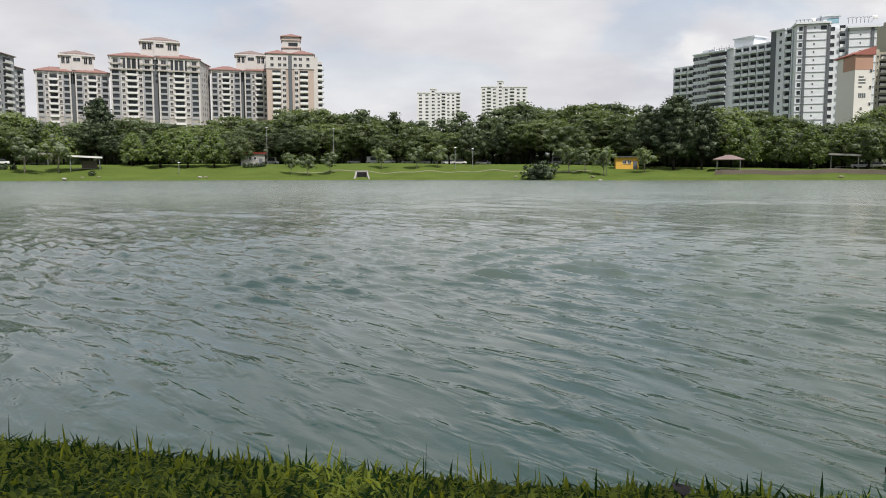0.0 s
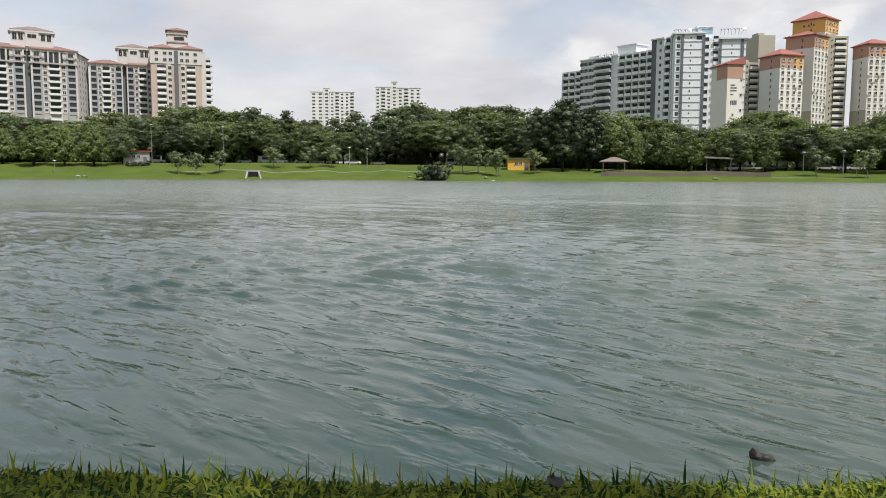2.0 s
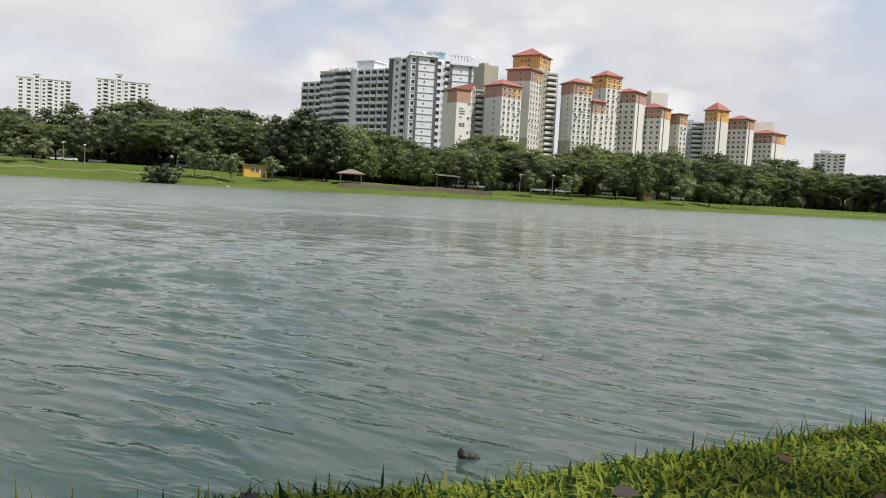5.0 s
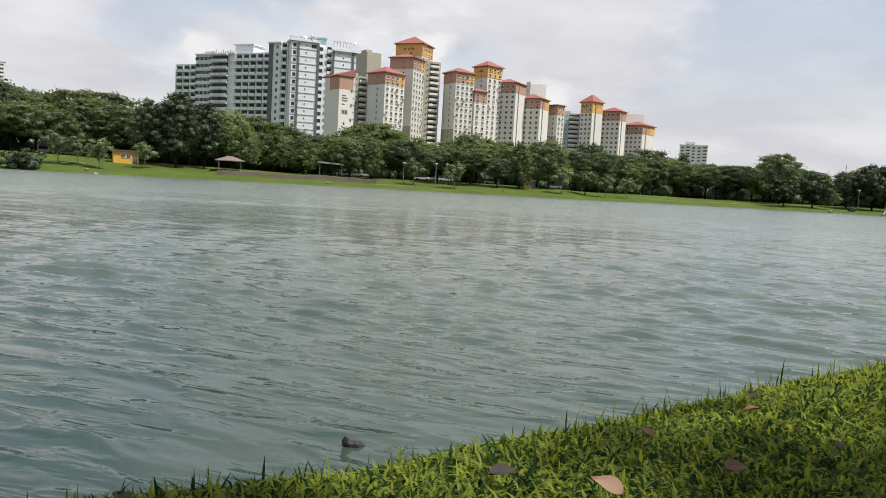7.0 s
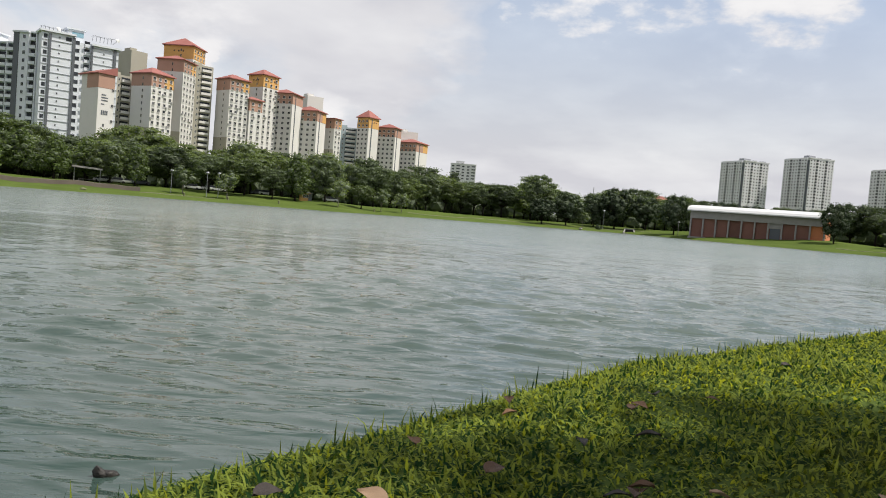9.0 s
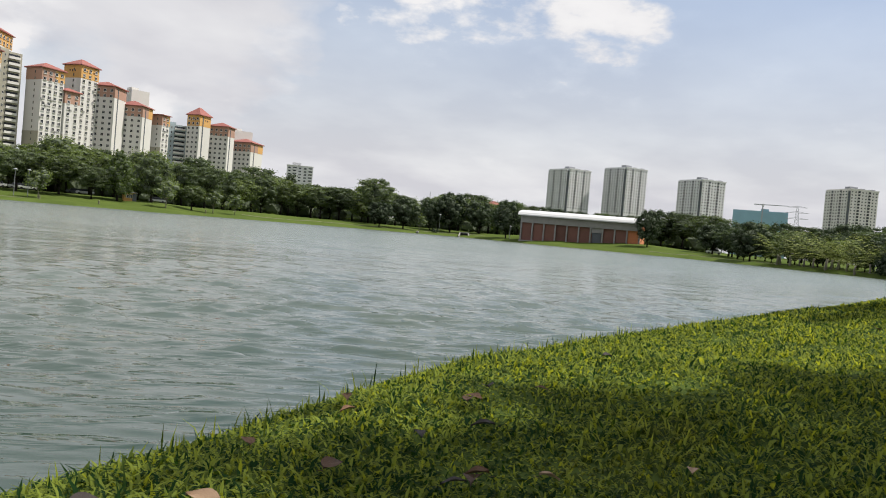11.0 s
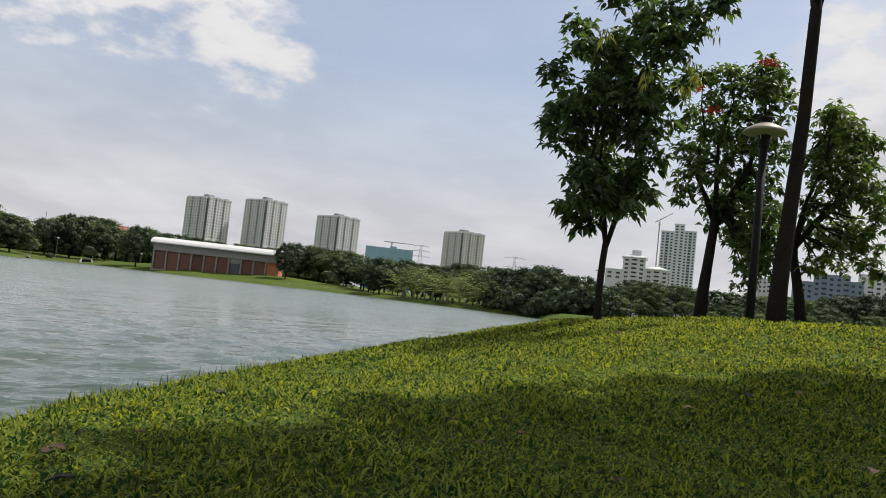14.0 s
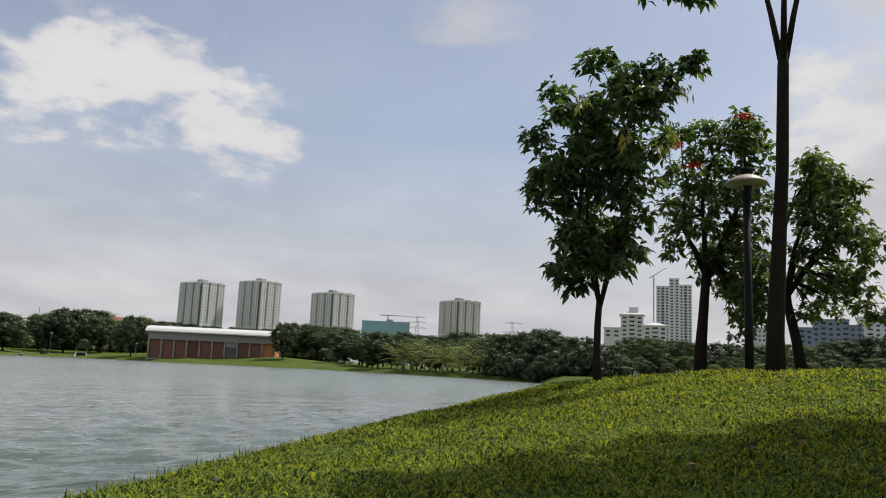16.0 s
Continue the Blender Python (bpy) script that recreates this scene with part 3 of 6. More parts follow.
def pillar_block(name, az0, az1, d, wall_el, pent, label, storey=3.0, top_floors="glass"):
    """Two wings with hipped red roofs, a dark slot between them and a roofed penthouse above."""
    m, W, base = along(az0, d, az1, d)
    b = thing(name, m, label, "apartment building", "tiled apartment blocks")
    top = high(wall_el, d) - base
    gap = W * 0.06
    ww = (W - gap) / 2
    # Painted dark to give the gap between the wings its shade.
    part("rear_wall", boxes((ww - 0.5, ww + gap + 0.5, 2.5, 15, 0, top - 1)), "dark", b)
    low = high(3.3, d) - base
    for x0 in (0, ww + gap):
        w = part("wall", boxes((x0, x0 + ww, 0, 16, 0, top)), "offwhite", b)
        part("roof", hip(x0, x0 + ww, 0, 16, top, top + 3.2, 0.9, 0.4), "tilepink", b, "red tiled hipped roof")
        part("cornice", boxes((x0 - 0.5, x0 + ww + 0.5, -0.5, 16.5, top - 0.7, top - 0.004)), "offwhite", b)
        part("podium_facing", boxes((x0 - 0.06, x0 + ww + 0.06, -0.07, 8, 0, low + 5.5)), "taupe", b)
        for f in (0.0, 0.205, 0.36, 0.61, 0.765, 0.965):
            part("pilaster", boxes((x0 + f * ww, x0 + f * ww + 0.035 * ww, -0.45, 0, 0, top - 0.7)), "offwhite" if f in (0.0, 0.965, 0.36, 0.61) else "grey", b)
        zs = floors(top - 6.3 if top_floors == "glass" else top - 1.2, low, storey)
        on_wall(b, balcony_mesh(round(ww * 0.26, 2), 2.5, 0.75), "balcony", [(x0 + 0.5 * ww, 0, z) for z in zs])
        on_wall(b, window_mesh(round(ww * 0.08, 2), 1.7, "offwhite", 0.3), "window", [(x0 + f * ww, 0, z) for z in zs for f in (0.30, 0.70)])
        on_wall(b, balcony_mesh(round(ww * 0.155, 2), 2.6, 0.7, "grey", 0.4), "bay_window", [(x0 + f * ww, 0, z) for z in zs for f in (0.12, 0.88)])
        if top_floors == "glass":
            part("upper_balcony", boxes((x0 - 0.8, x0 + ww + 0.8, -1.0, -0.46, top - 6.6, top - 5.9), (x0 - 0.8, x0 + ww * 0.3, -1.0, -0.46, top - 3.6, top - 3.1), (x0 + ww * 0.68, x0 + ww + 0.8, -1.0, -0.46, top - 3.6, top - 3.1)), "taupe", b)
            on_wall(b, window_mesh(round(ww * 0.19, 2), 5.2, "taupe"), "tall_window", [(x0 + f * ww, -0.02, top - 3.4) for f in (0.39, 0.6)])
            on_wall(b, window_mesh(round(ww * 0.12, 2), 1.9, "taupe"), "window", [(x0 + f * ww, -0.02, top - h) for f in (0.13, 0.87) for h in (2.1, 4.9)])
    p0, p1 = W * pent[0], W * pent[1]
    ph = high(pent[2], d) - base
    body = part("penthouse", boxes((p0, p1, 3, 13, top - 0.5, ph - 2.2)), "offwhite", b, "pale rooftop storey with tall windows")
    part("band", boxes((p0 - 0.8, p1 + 0.8, 2.2, 13.8, ph - 3.0, ph - 2.204)), "offwhite", body)
    part("penthouse_roof", hip(p0 + 1, p1 - 1, 3.5, 12.5, ph - 2.2, ph + 0.5, 1.2, 0.3, 0.08), "tilegrey", b)
    pw = p1 - p0
    part("bay_frame", boxes((p0 + pw * 0.34, p0 + pw * 0.66, 2.3, 3, top + 1.5, ph - 3.0)), "offwhite", b)
    on_wall(b, window_mesh(round(pw * 0.22, 2), 2.0, "offwhite"), "window", [(p0 + pw * 0.5, 2.3, ph - 4.8)])
    on_wall(b, window_mesh(round(pw * 0.11, 2), 3.4, "offwhite"), "window", [(p0 + pw * f, 3, ph - 5.2) for f in (0.1, 0.24, 0.76, 0.9)])
    return b, W, top, base


pillar_block("apartment_block", -27.7, -23.3, 428, 6.75, (0.33, 0.80, 8.25), "white apartment block with red hipped roofs and grey balconies", top_floors="")
pillar_block("apartment_block", -23.2, -17.4, 420, 7.95, (0.34, 0.77, 9.45), "tall white apartment block with dark glazed top floors")
pillar_block("apartment_block", -16.65, -12.3, 432, 7.3, (0.40, 0.88, 8.8), "white apartment block with pale rooftop storey", top_floors="")
m, W, base = along(-17.38, 420, -16.72, 440)
side = thing("apartment_wing", m, "grey-white side wing of an apartment block", "apartment building", "tiled apartment blocks")
t = high(7.85, 420) - base
part("wall", boxes((0, W, 0, 12, 0, t)), "offwhite", side)
part("roof", hip(0, W, 0, 12, t, t + 1.5, 0.6, 0.3), "tilegrey", side)
on_wall(side, window_mesh(1.3, 1.5, "grey"), "window", [(W * f, 0, z) for z in floors(t - 1, 26, 3) for f in (0.2, 0.42, 0.64, 0.86)])


def receding_block():
    m, W, base = along(-33.0, 360, -27.9, 425)
    b = thing("apartment_block", m, "grey and white apartment block seen along its side", "apartment building", "tiled apartment blocks")
    for x0, x1, el, y in ((0, W * 0.5, 9.0, 0), (W * 0.5, W * 0.82, 7.75, 1.5), (W * 0.82, W, 7.2, 4)):
        t = high(el, 400) - base
        part("wall", boxes((x0, x1, y, 16, 0, t)), "grey", b)
        part("roof", hip(x0, x1, y, 16, t, t + 2.4, 0.8, 0.4), "tilegrey", b)
        w = x1 - x0
        zs = floors(t - 0.8, 22, 3)
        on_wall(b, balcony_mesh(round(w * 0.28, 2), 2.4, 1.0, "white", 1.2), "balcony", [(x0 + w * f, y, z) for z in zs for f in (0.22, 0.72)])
        on_wall(b, window_mesh(1.3, 1.5), "window", [(x0 + w * 0.47, y, z) for z in zs])


receding_block()


def pink_tower():
    d = 415
    m, W, base = along(-12.8, d, -9.45, d)
    b = thing("apartment_tower", m, "pinkish apartment tower with white top and red roofs", "apartment building", "tiled apartment blocks")
    t = high(8.55, d) - base
    low = high(3.6, d) - base
    part("wall", boxes((0, W, 0, 18, 0, t)), "pink", b)
    part("top_band", boxes((-0.3, W + 0.3, -0.35, 18.3, t - 7.5, t - 0.004)), "offwhite", b, "white painted top storeys")
    for f in (0.31, 0.59):
        part("white_strip", boxes((W * f, W * f + W * 0.09, -0.22, 0, 0, t - 7.5)), "offwhite", b)
    # A proud dark strip; the shade of a slot is put into its colour.
    part("slot", boxes((W * 0.46, W * 0.54, -0.42, 0, 0, t - 0.8)), "dark", b)
    part("roof", hip(0, W * 0.48, 0, 18, t, t + 2.4, 0.8, 0.4), "tilepink", b)
    part("roof", hip(W * 0.52, W, 0, 18, t, t + 2.4, 0.8, 0.4), "tilepink", b)
    zs = floors(t - 8, low, 3.0)
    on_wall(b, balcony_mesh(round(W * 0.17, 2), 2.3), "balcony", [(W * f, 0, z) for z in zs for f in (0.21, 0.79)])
    on_wall(b, window_mesh(1.8, 1.7, "offwhite"), "window", [(W * f, -0.24, z) for z in zs for f in (0.37, 0.63)] + [(W * f, -0.36, t - h) for f in (0.12, 0.28, 0.39, 0.61, 0.72, 0.88) for h in (2.4, 5.6)])
    part("side_wing", boxes((W, W + 4.5, 3, 20, 0, t - 3), (W + 0.02, W + 2.2, 0.5, 18, 0, t - 0.9)), "offwhite", b)
    on_wall(b, balcony_mesh(3.0, 2.2), "balcony", [(W + 3.0, 3, z) for z in floors(t - 4, low, 3)])
    on_wall(b, balcony_mesh(4.0, 2.2), "balcony", [(W + 4.5, 7, z) for z in floors(t - 4, low, 3)], "right")
    p0, p1, p = W * 0.34, W * 0.72, high(10.0, d) - base
    body = part("penthouse", boxes((p0, p1, 4, 13, t, p - 1.2)), "offwhite", b, "white rooftop tower")
    part("cornice", boxes((p0 - 0.5, p1 + 0.5, 3.5, 13.5, p - 3.0, p - 2.4), (p0 - 0.5, p1 + 0.5, 3.5, 13.5, p - 7.0, p - 6.4)), "pink", body)
    part("penthouse_roof", hip(p0, p1, 4, 13, p - 1.2, p + 1.1, 0.9, 0.3, 0.1), "tilepink", b)
    on_wall(b, window_mesh(5.0, 2.0, "taupe"), "window", [((p0 + p1) / 2 + 1, 4, p - 5)])


pink_tower()


def white_slab():
    """The long cool-white block: a front of white panels and a wing that runs away from the lake."""
    d = 330
    m, W, base = along(24.42, d, 29.1, d + 6)
    b = thing("apartment_block", m, "cool white apartment block with dark vertical strips", "apartment building", "white lakeside blocks")
    t = high(9.78, d) - base
    for dims in ((0, W * 0.41, 0, 15, 0, t), (W * 0.41, W * 0.64, 2.2, 15, 0, t - 1.5), (W * 0.64, W, 0.4, 15, 0, t - 2.2)):
        part("wall", boxes(dims), "cool", b)
    for dims in ((-0.8, W * 0.41 + 0.4, -0.9, 15.5, t + 0.004, t + 0.7), (W * 0.63, W + 0.8, -0.6, 15.5, t - 2.196, t - 1.5)):
        part("parapet", boxes(dims), "cool", b)
    zs = floors(t, 16, 3.02)
    for f, w, y in ((0.085, 0.9, 0), (0.385, 1.0, 0), (0.635, 0.6, 0.4), (0.93, 1.0, 0.4)):
        part("dark_strip", boxes((W * f, W * f + w, y - 0.4, y, 0, t - (0.6 if f < 0.5 else 2.3))), "dark", b, "dark grey vertical strip")
    for z in zs:
        part("floor_band", boxes((0, W * 0.41, -0.22, 0, z + 1.42, z + 1.58)), "grey", b)
        if z < t - 4:
            part("floor_band", boxes((W * 0.66, W, 0.18, 0.4, z + 1.42, z + 1.58)), "grey", b)
    on_wall(b, window_mesh(1.25, 1.5, "dark"), "window", [(W * 0.045, 0, z - 0.2) for z in zs])
    on_wall(b, window_mesh(0.55, 0.8, "cool"), "window", [(W * 0.22, 0, z) for z in zs] + [(W * 0.8, 0.4, z - 0.2) for z in zs[:4]])
    on_wall(b, window_mesh(2.1, 1.5, "dark"), "window", [(W * 0.455, 2.2, z - 0.3) for z in zs] + [(W * 0.335, 0, zs[0])])
    on_wall(b, balcony_mesh(2.0, 2.2, 1.0, "cool", 1.0), "balcony", [(W * 0.59, 2.2, z - 0.2) for z in zs])
    body = part("plant_room", boxes((W * 0.36, W * 0.56, 5, 12, t - 1, t + 3.4), (W * 0.33, W * 0.59, 4.4, 12.6, t + 3.404, t + 4.0)), "cool", b)
    part("louvre", boxes((W * 0.41, W * 0.56, 4.9, 5, t + 0.8, t + 2.6)), "net", body)
    for x0, n in ((W * 0.0, 7), (W * 0.66, 6)):
        for k in range(n):
            v, f = joined([tube([(x0 + 1.4 * k, 3, t), (x0 + 1.4 * k + 0.2, 3, t + 2.4)], [0.09, 0.09], 5), tube([(x0 + 1.4 * k - 0.5, 3, t + 1.9), (x0 + 1.4 * k + 1.3, 3.4, t + 2.5)], [0.07, 0.07], 5)])
            part("roof_pergola", mesh_of("roof_pergola", v, f, "dark"), None, b)
    for x in (W * 0.16, W * 0.93):
        v, f = lathe([(0.0, 3.4), (0.5, 3.1), (0.9, 2.7), (1.15, 2.3), (1.1, 2.2), (0.12, 2.6), (0.1, 0)], 12)
        dish = part("satellite_dish", mesh_of("satellite_dish", v, f, "roofwhite"), None, b)
        dish.location, dish.rotation_euler = (x, 2.5, t), (0.5, 0.6, 0.3)
    m, W, base = along(16.5, 375, 24.1, 336)
    b = thing("apartment_block", m, "long grey-white balcony wing of a white block", "apartment building", "white lakeside blocks")
    top = high(9.5, 336) - base
    for f0, f1, drop, y, mat, kind in ((0, 0.2, 8.3, 1.5, "teal", "bal"), (0.2, 0.48, 4.0, 0, "cool", "win"), (0.48, 0.54, 3.6, 1.0, "cool", ""), (0.54, 0.85, 3.7, 2.2, "teal", "bal"), (0.85, 0.95, -0.3, 0, "cool", "strip"), (0.95, 1.0, -0.3, 1.2, "dark", "bal")):
        x0, x1, t = W * f0, W * f1, top - drop
        part("wall", boxes((x0, x1, y, 15, 0, t)), mat, b)
        part("parapet", boxes((x0 - 0.3, x1 + 0.3, y - 0.7, 15, t + 0.004, t + 0.6)), "cool", b)
        zs = floors(t, 18, 3.02)
        w = x1 - x0
        if kind == "win":
            on_wall(b, window_mesh(3.0, 1.7, "cool"), "window", [(x0 + w * g, y, z) for z in zs for g in (0.06, 0.19, 0.32, 0.45)])
            on_wall(b, balcony_mesh(4.2, 2.4, 0.9, "cool", 0.7), "balcony", [(x0 + w * g, y, z) for z in zs for g in (0.6, 0.76, 0.92)])
        elif kind == "bal":
            n = max(1, round(w / 3.6))
            for k in range(n + 1):
                part("fin", boxes((x0 + w * k / n - 0.2, x0 + w * k / n + 0.2, y - 1.0, y, 0, t)), "cool", b)
            on_wall(b, balcony_mesh(round(w / n - 0.6, 2), 2.3, 1.0, "cool", 1.3), "balcony", [(x0 + w * (k + 0.5) / n, y, z) for z in zs for k in range(n)])
        elif kind == "strip":
            part("dark_strip", boxes((x0, x0 + w * 0.35, y - 0.3, y, 0, t)), "dark", b)
            on_wall(b, window_mesh(1.2, 1.5, "cool"), "window", [(x0 + w * 0.7, y, z) for z in zs])
        if kind == "" or kind == "win":
            for z in zs:
                part("floor_band", boxes((x0, x1, y - 0.2, y, z + 1.3, z + 1.55)), "cool", b)
    part("plant_room", boxes((W * 0.50, W * 0.66, 4, 12, top - 3.6, top + 0.7), (W * 0.49, W * 0.67, 3.5, 12.5, top + 0.704, top + 1.2)), "cool", b)
    part("plant_room", boxes((W * 0.22, W * 0.32, 4, 12, top - 4.0, top - 1.6)), "cool", b)
    for k in range(9):
        v, f = joined([tube([(W * 0.3 + 1.3 * k, 3, top - 4.0), (W * 0.3 + 1.3 * k, 3, top - 2.0 + 0.5 * (k % 3))], [0.09, 0.09], 5), tube([(W * 0.3 + 1.3 * k - 0.5, 3, top - 2.4), (W * 0.3 + 1.3 * k + 1.1, 3.4, top - 1.9)], [0.07, 0.07], 5)])
        part("roof_pergola", mesh_of("roof_pergola", v, f, "dark"), None, b)


white_slab()


def far_tower(name, spans, d, label, mat, slot=True, cols=7, storey=3.0, low_el=2.6, frame="white", group="distant towers", cap=True):
    """A distant tower of stepped slabs: spans of left and right bearings and roof angle."""
    az0, az1 = min(s[0] for s in spans), max(s[1] for s in spans)
    m, W, base = along(az0, d, az1, d)
    b = thing(name, m, label, "apartment building", group)
    k = W / (az1 - az0)
    low = max(6, high(low_el, d) - base)
    for n, (a0, a1, el, y) in enumerate(spans):
        x0, x1, t = (a0 - az0) * k, (a1 - az0) * k, high(el, d) - base
        w = x1 - x0
        part("wall", boxes((x0, x1, y, 18 + y, 0, t)), mat, b)
        if cap:
            part("parapet", boxes((x0 - 0.3, x1 + 0.3, y - 0.4, 18 + y, t + 0.004, t + 0.8)), mat, b)
        c = max(1, round(cols * w / W))
        zs = floors(t - 0.5, low, storey)
        on_wall(b, window_mesh(round(w / c * 0.5, 2), 1.6, frame), "window", [(x0 + w * (q + 0.5) / c, y, z) for z in zs for q in range(c) if (q % 3 != 1 or c < 3)])
        on_wall(b, balcony_mesh(round(w / c * 0.7, 2), 2.1, 0.9, frame, 0.8), "balcony", [(x0 + w * (q + 0.5) / c, y, z) for z in zs for q in range(c) if not (q % 3 != 1 or c < 3)])
    return b, W, base


far_tower("apartment_tower", [(-1.9, -0.95, 5.95, 1), (-0.95, -0.5, 6.2, 0.5), (-0.5, 1.3, 5.95, 0)], 700, "pale distant apartment tower above trees", "white", cols=8)
far_tower("apartment_tower", [(2.8, 4.0, 6.35, 1), (4.0, 4.45, 6.75, 0.5), (4.45, 6.2, 6.3, 0)], 680, "pale distant apartment tower above trees", "white", cols=8)
far_tower("office_block", [(52.9, 54.8, 3.85, 0), (53.3, 53.9, 4.05, 3)], 760, "pale distant flat-roofed block", "white", cols=5)


def corner_tower(az0, azc, az1, d, el, wall, label, low_el=2.4, storey=2.9):
    """A distant tower that shows two faces, with a dark slot down its near corner and rooftop tanks."""
    wl, wr = d * math.tan(radians(azc - az0)), d * math.tan(radians(az1 - azc))
    turn = math.degrees(math.atan2(wl, wr))
    L, R = wl / math.sin(radians(turn)), wr / math.cos(radians(turn))
    m, base = corner(azc, d, turn)
    b = thing("apartment_tower", m, label, "apartment building", "white twin towers")
    t, low = high(el, d) - base, high(low_el, d) - base
    g = 2.2
    part("wall", boxes((g, R, 0, L, 0, t)), wall, b)
    part("wall", boxes((0, g - 0.01, g, L, 0, t)), wall, b)
    # Dark fill that paints shade into the corner notch.
    part("slot", boxes((0.9, g + 0.2, 0.9, g + 0.2, 0, t - 1.5)), "dark", b)
    part("parapet", boxes((g - 0.4, R + 0.4, -0.4, L + 0.3, t + 0.004, t + 1.0)), wall, b)
    zs = floors(t - 0.5, low, storey)
    for k in range(8):
        f, deep_set = 0.11 + 0.118 * k, k in (2, 5)
        me = balcony_mesh(2.6, 2.3, 0.5, wall, 0.5) if deep_set else window_mesh(1.7, 1.4, wall)
        name = "balcony" if deep_set else "window"
        on_wall(b, me, name, [(R * f, 0, z) for z in zs])
        on_wall(b, me, name, [(0, L * f, z) for z in zs], "left")
    for x0, x1, h in ((0.06, 0.32, 3.0), (0.45, 0.58, 2.0), (0.8, 0.93, 2.2)):
        part("roof_tank", boxes((R * x0 + 1, R * x1 + 1, R * 0.1, R * 0.3, t, t + h)), "grey", b)


TW = "white apartment tower with dark corner slot"
corner_tower(72.2, 73.7, 75.4, 800, 5.42, "white", TW)
corner_tower(76.25, 77.8, 79.4, 800, 5.8, "white", TW)
corner_tower(81.5, 83.1, 84.8, 800, 5.27, "white", TW)
corner_tower(91.05, 92.5, 94.25, 800, 5.15, "cream", "cream apartment tower with small windows")
b, W, base = far_tower("apartment_tower", [(103.3, 104.5, 3.5, 1), (104.5, 106.1, 4.5, 0), (106.1, 107.75, 3.75, 1)], 560, "white stepped apartment block with pale roofs", "white", cols=9)
part("roof", hip(W * 0.27, W * 0.64, 0, 18, high(4.5, 560) - base, high(4.85, 560) - base, 1, 0.3), "roofwhite", b)
part("roof", hip(W * 0.64, W, 1, 18, high(3.75, 560) - base, high(4.05, 560) - base, 1, 0.3), "roofwhite", b)
part("roof_cupola", boxes((W * 0.4, W * 0.55, 5, 11, high(4.6, 560) - base, high(5.1, 560) - base)), "white", b)
b, W, base = far_tower("glass_tower", [(107.0, 107.9, 6.6, 1), (107.9, 108.6, 7.15, 0), (108.6, 109.45, 6.7, 0.6)], 900, "bluish glass tower still under construction", "cool", cols=8, storey=3.3, frame="glassblue")
b, W, base = far_tower("apartment_tower", [(113.2, 114.6, 3.75, 0)], 560, "white apartment block behind the trees", "white", cols=5)
b, W, base = far_tower("office_block", [(115.9, 117.2, 3.8, 1), (117.2, 119.4, 4.35, 0), (119.4, 120.2, 4.0, 1)], 520, "slate blue office block with small windows", "blue", cols=10, storey=3.2, frame="blue")
b, W, base = far_tower("apartment_tower", [(119.9, 124.5, 4.55, 0), (120.6, 122.5, 4.85, 3)], 560, "white apartment block with stepped roof", "white", cols=10)
b, W, base = far_tower("building_shell", [(85.4, 88.95, 3.35, 0), (87.2, 87.7, 3.5, 2)], 900, "unfinished building wrapped in green scaffold netting", "net", cols=1, storey=40, frame="net", cap=False)


def condenser():
    if "condenser" not in WIN:
        bm = boxes((-0.45, 0.45, -0.45, 0, -0.35, 0.35), (-0.5, 0.5, -0.5, 0, -0.45, -0.38))
        me = bpy.data.meshes.new("air_conditioner")
        bm.to_mesh(me)
        bm.free()
        me.materials.append(M["aircon"])
        WIN["condenser"] = me
    return WIN["condenser"]


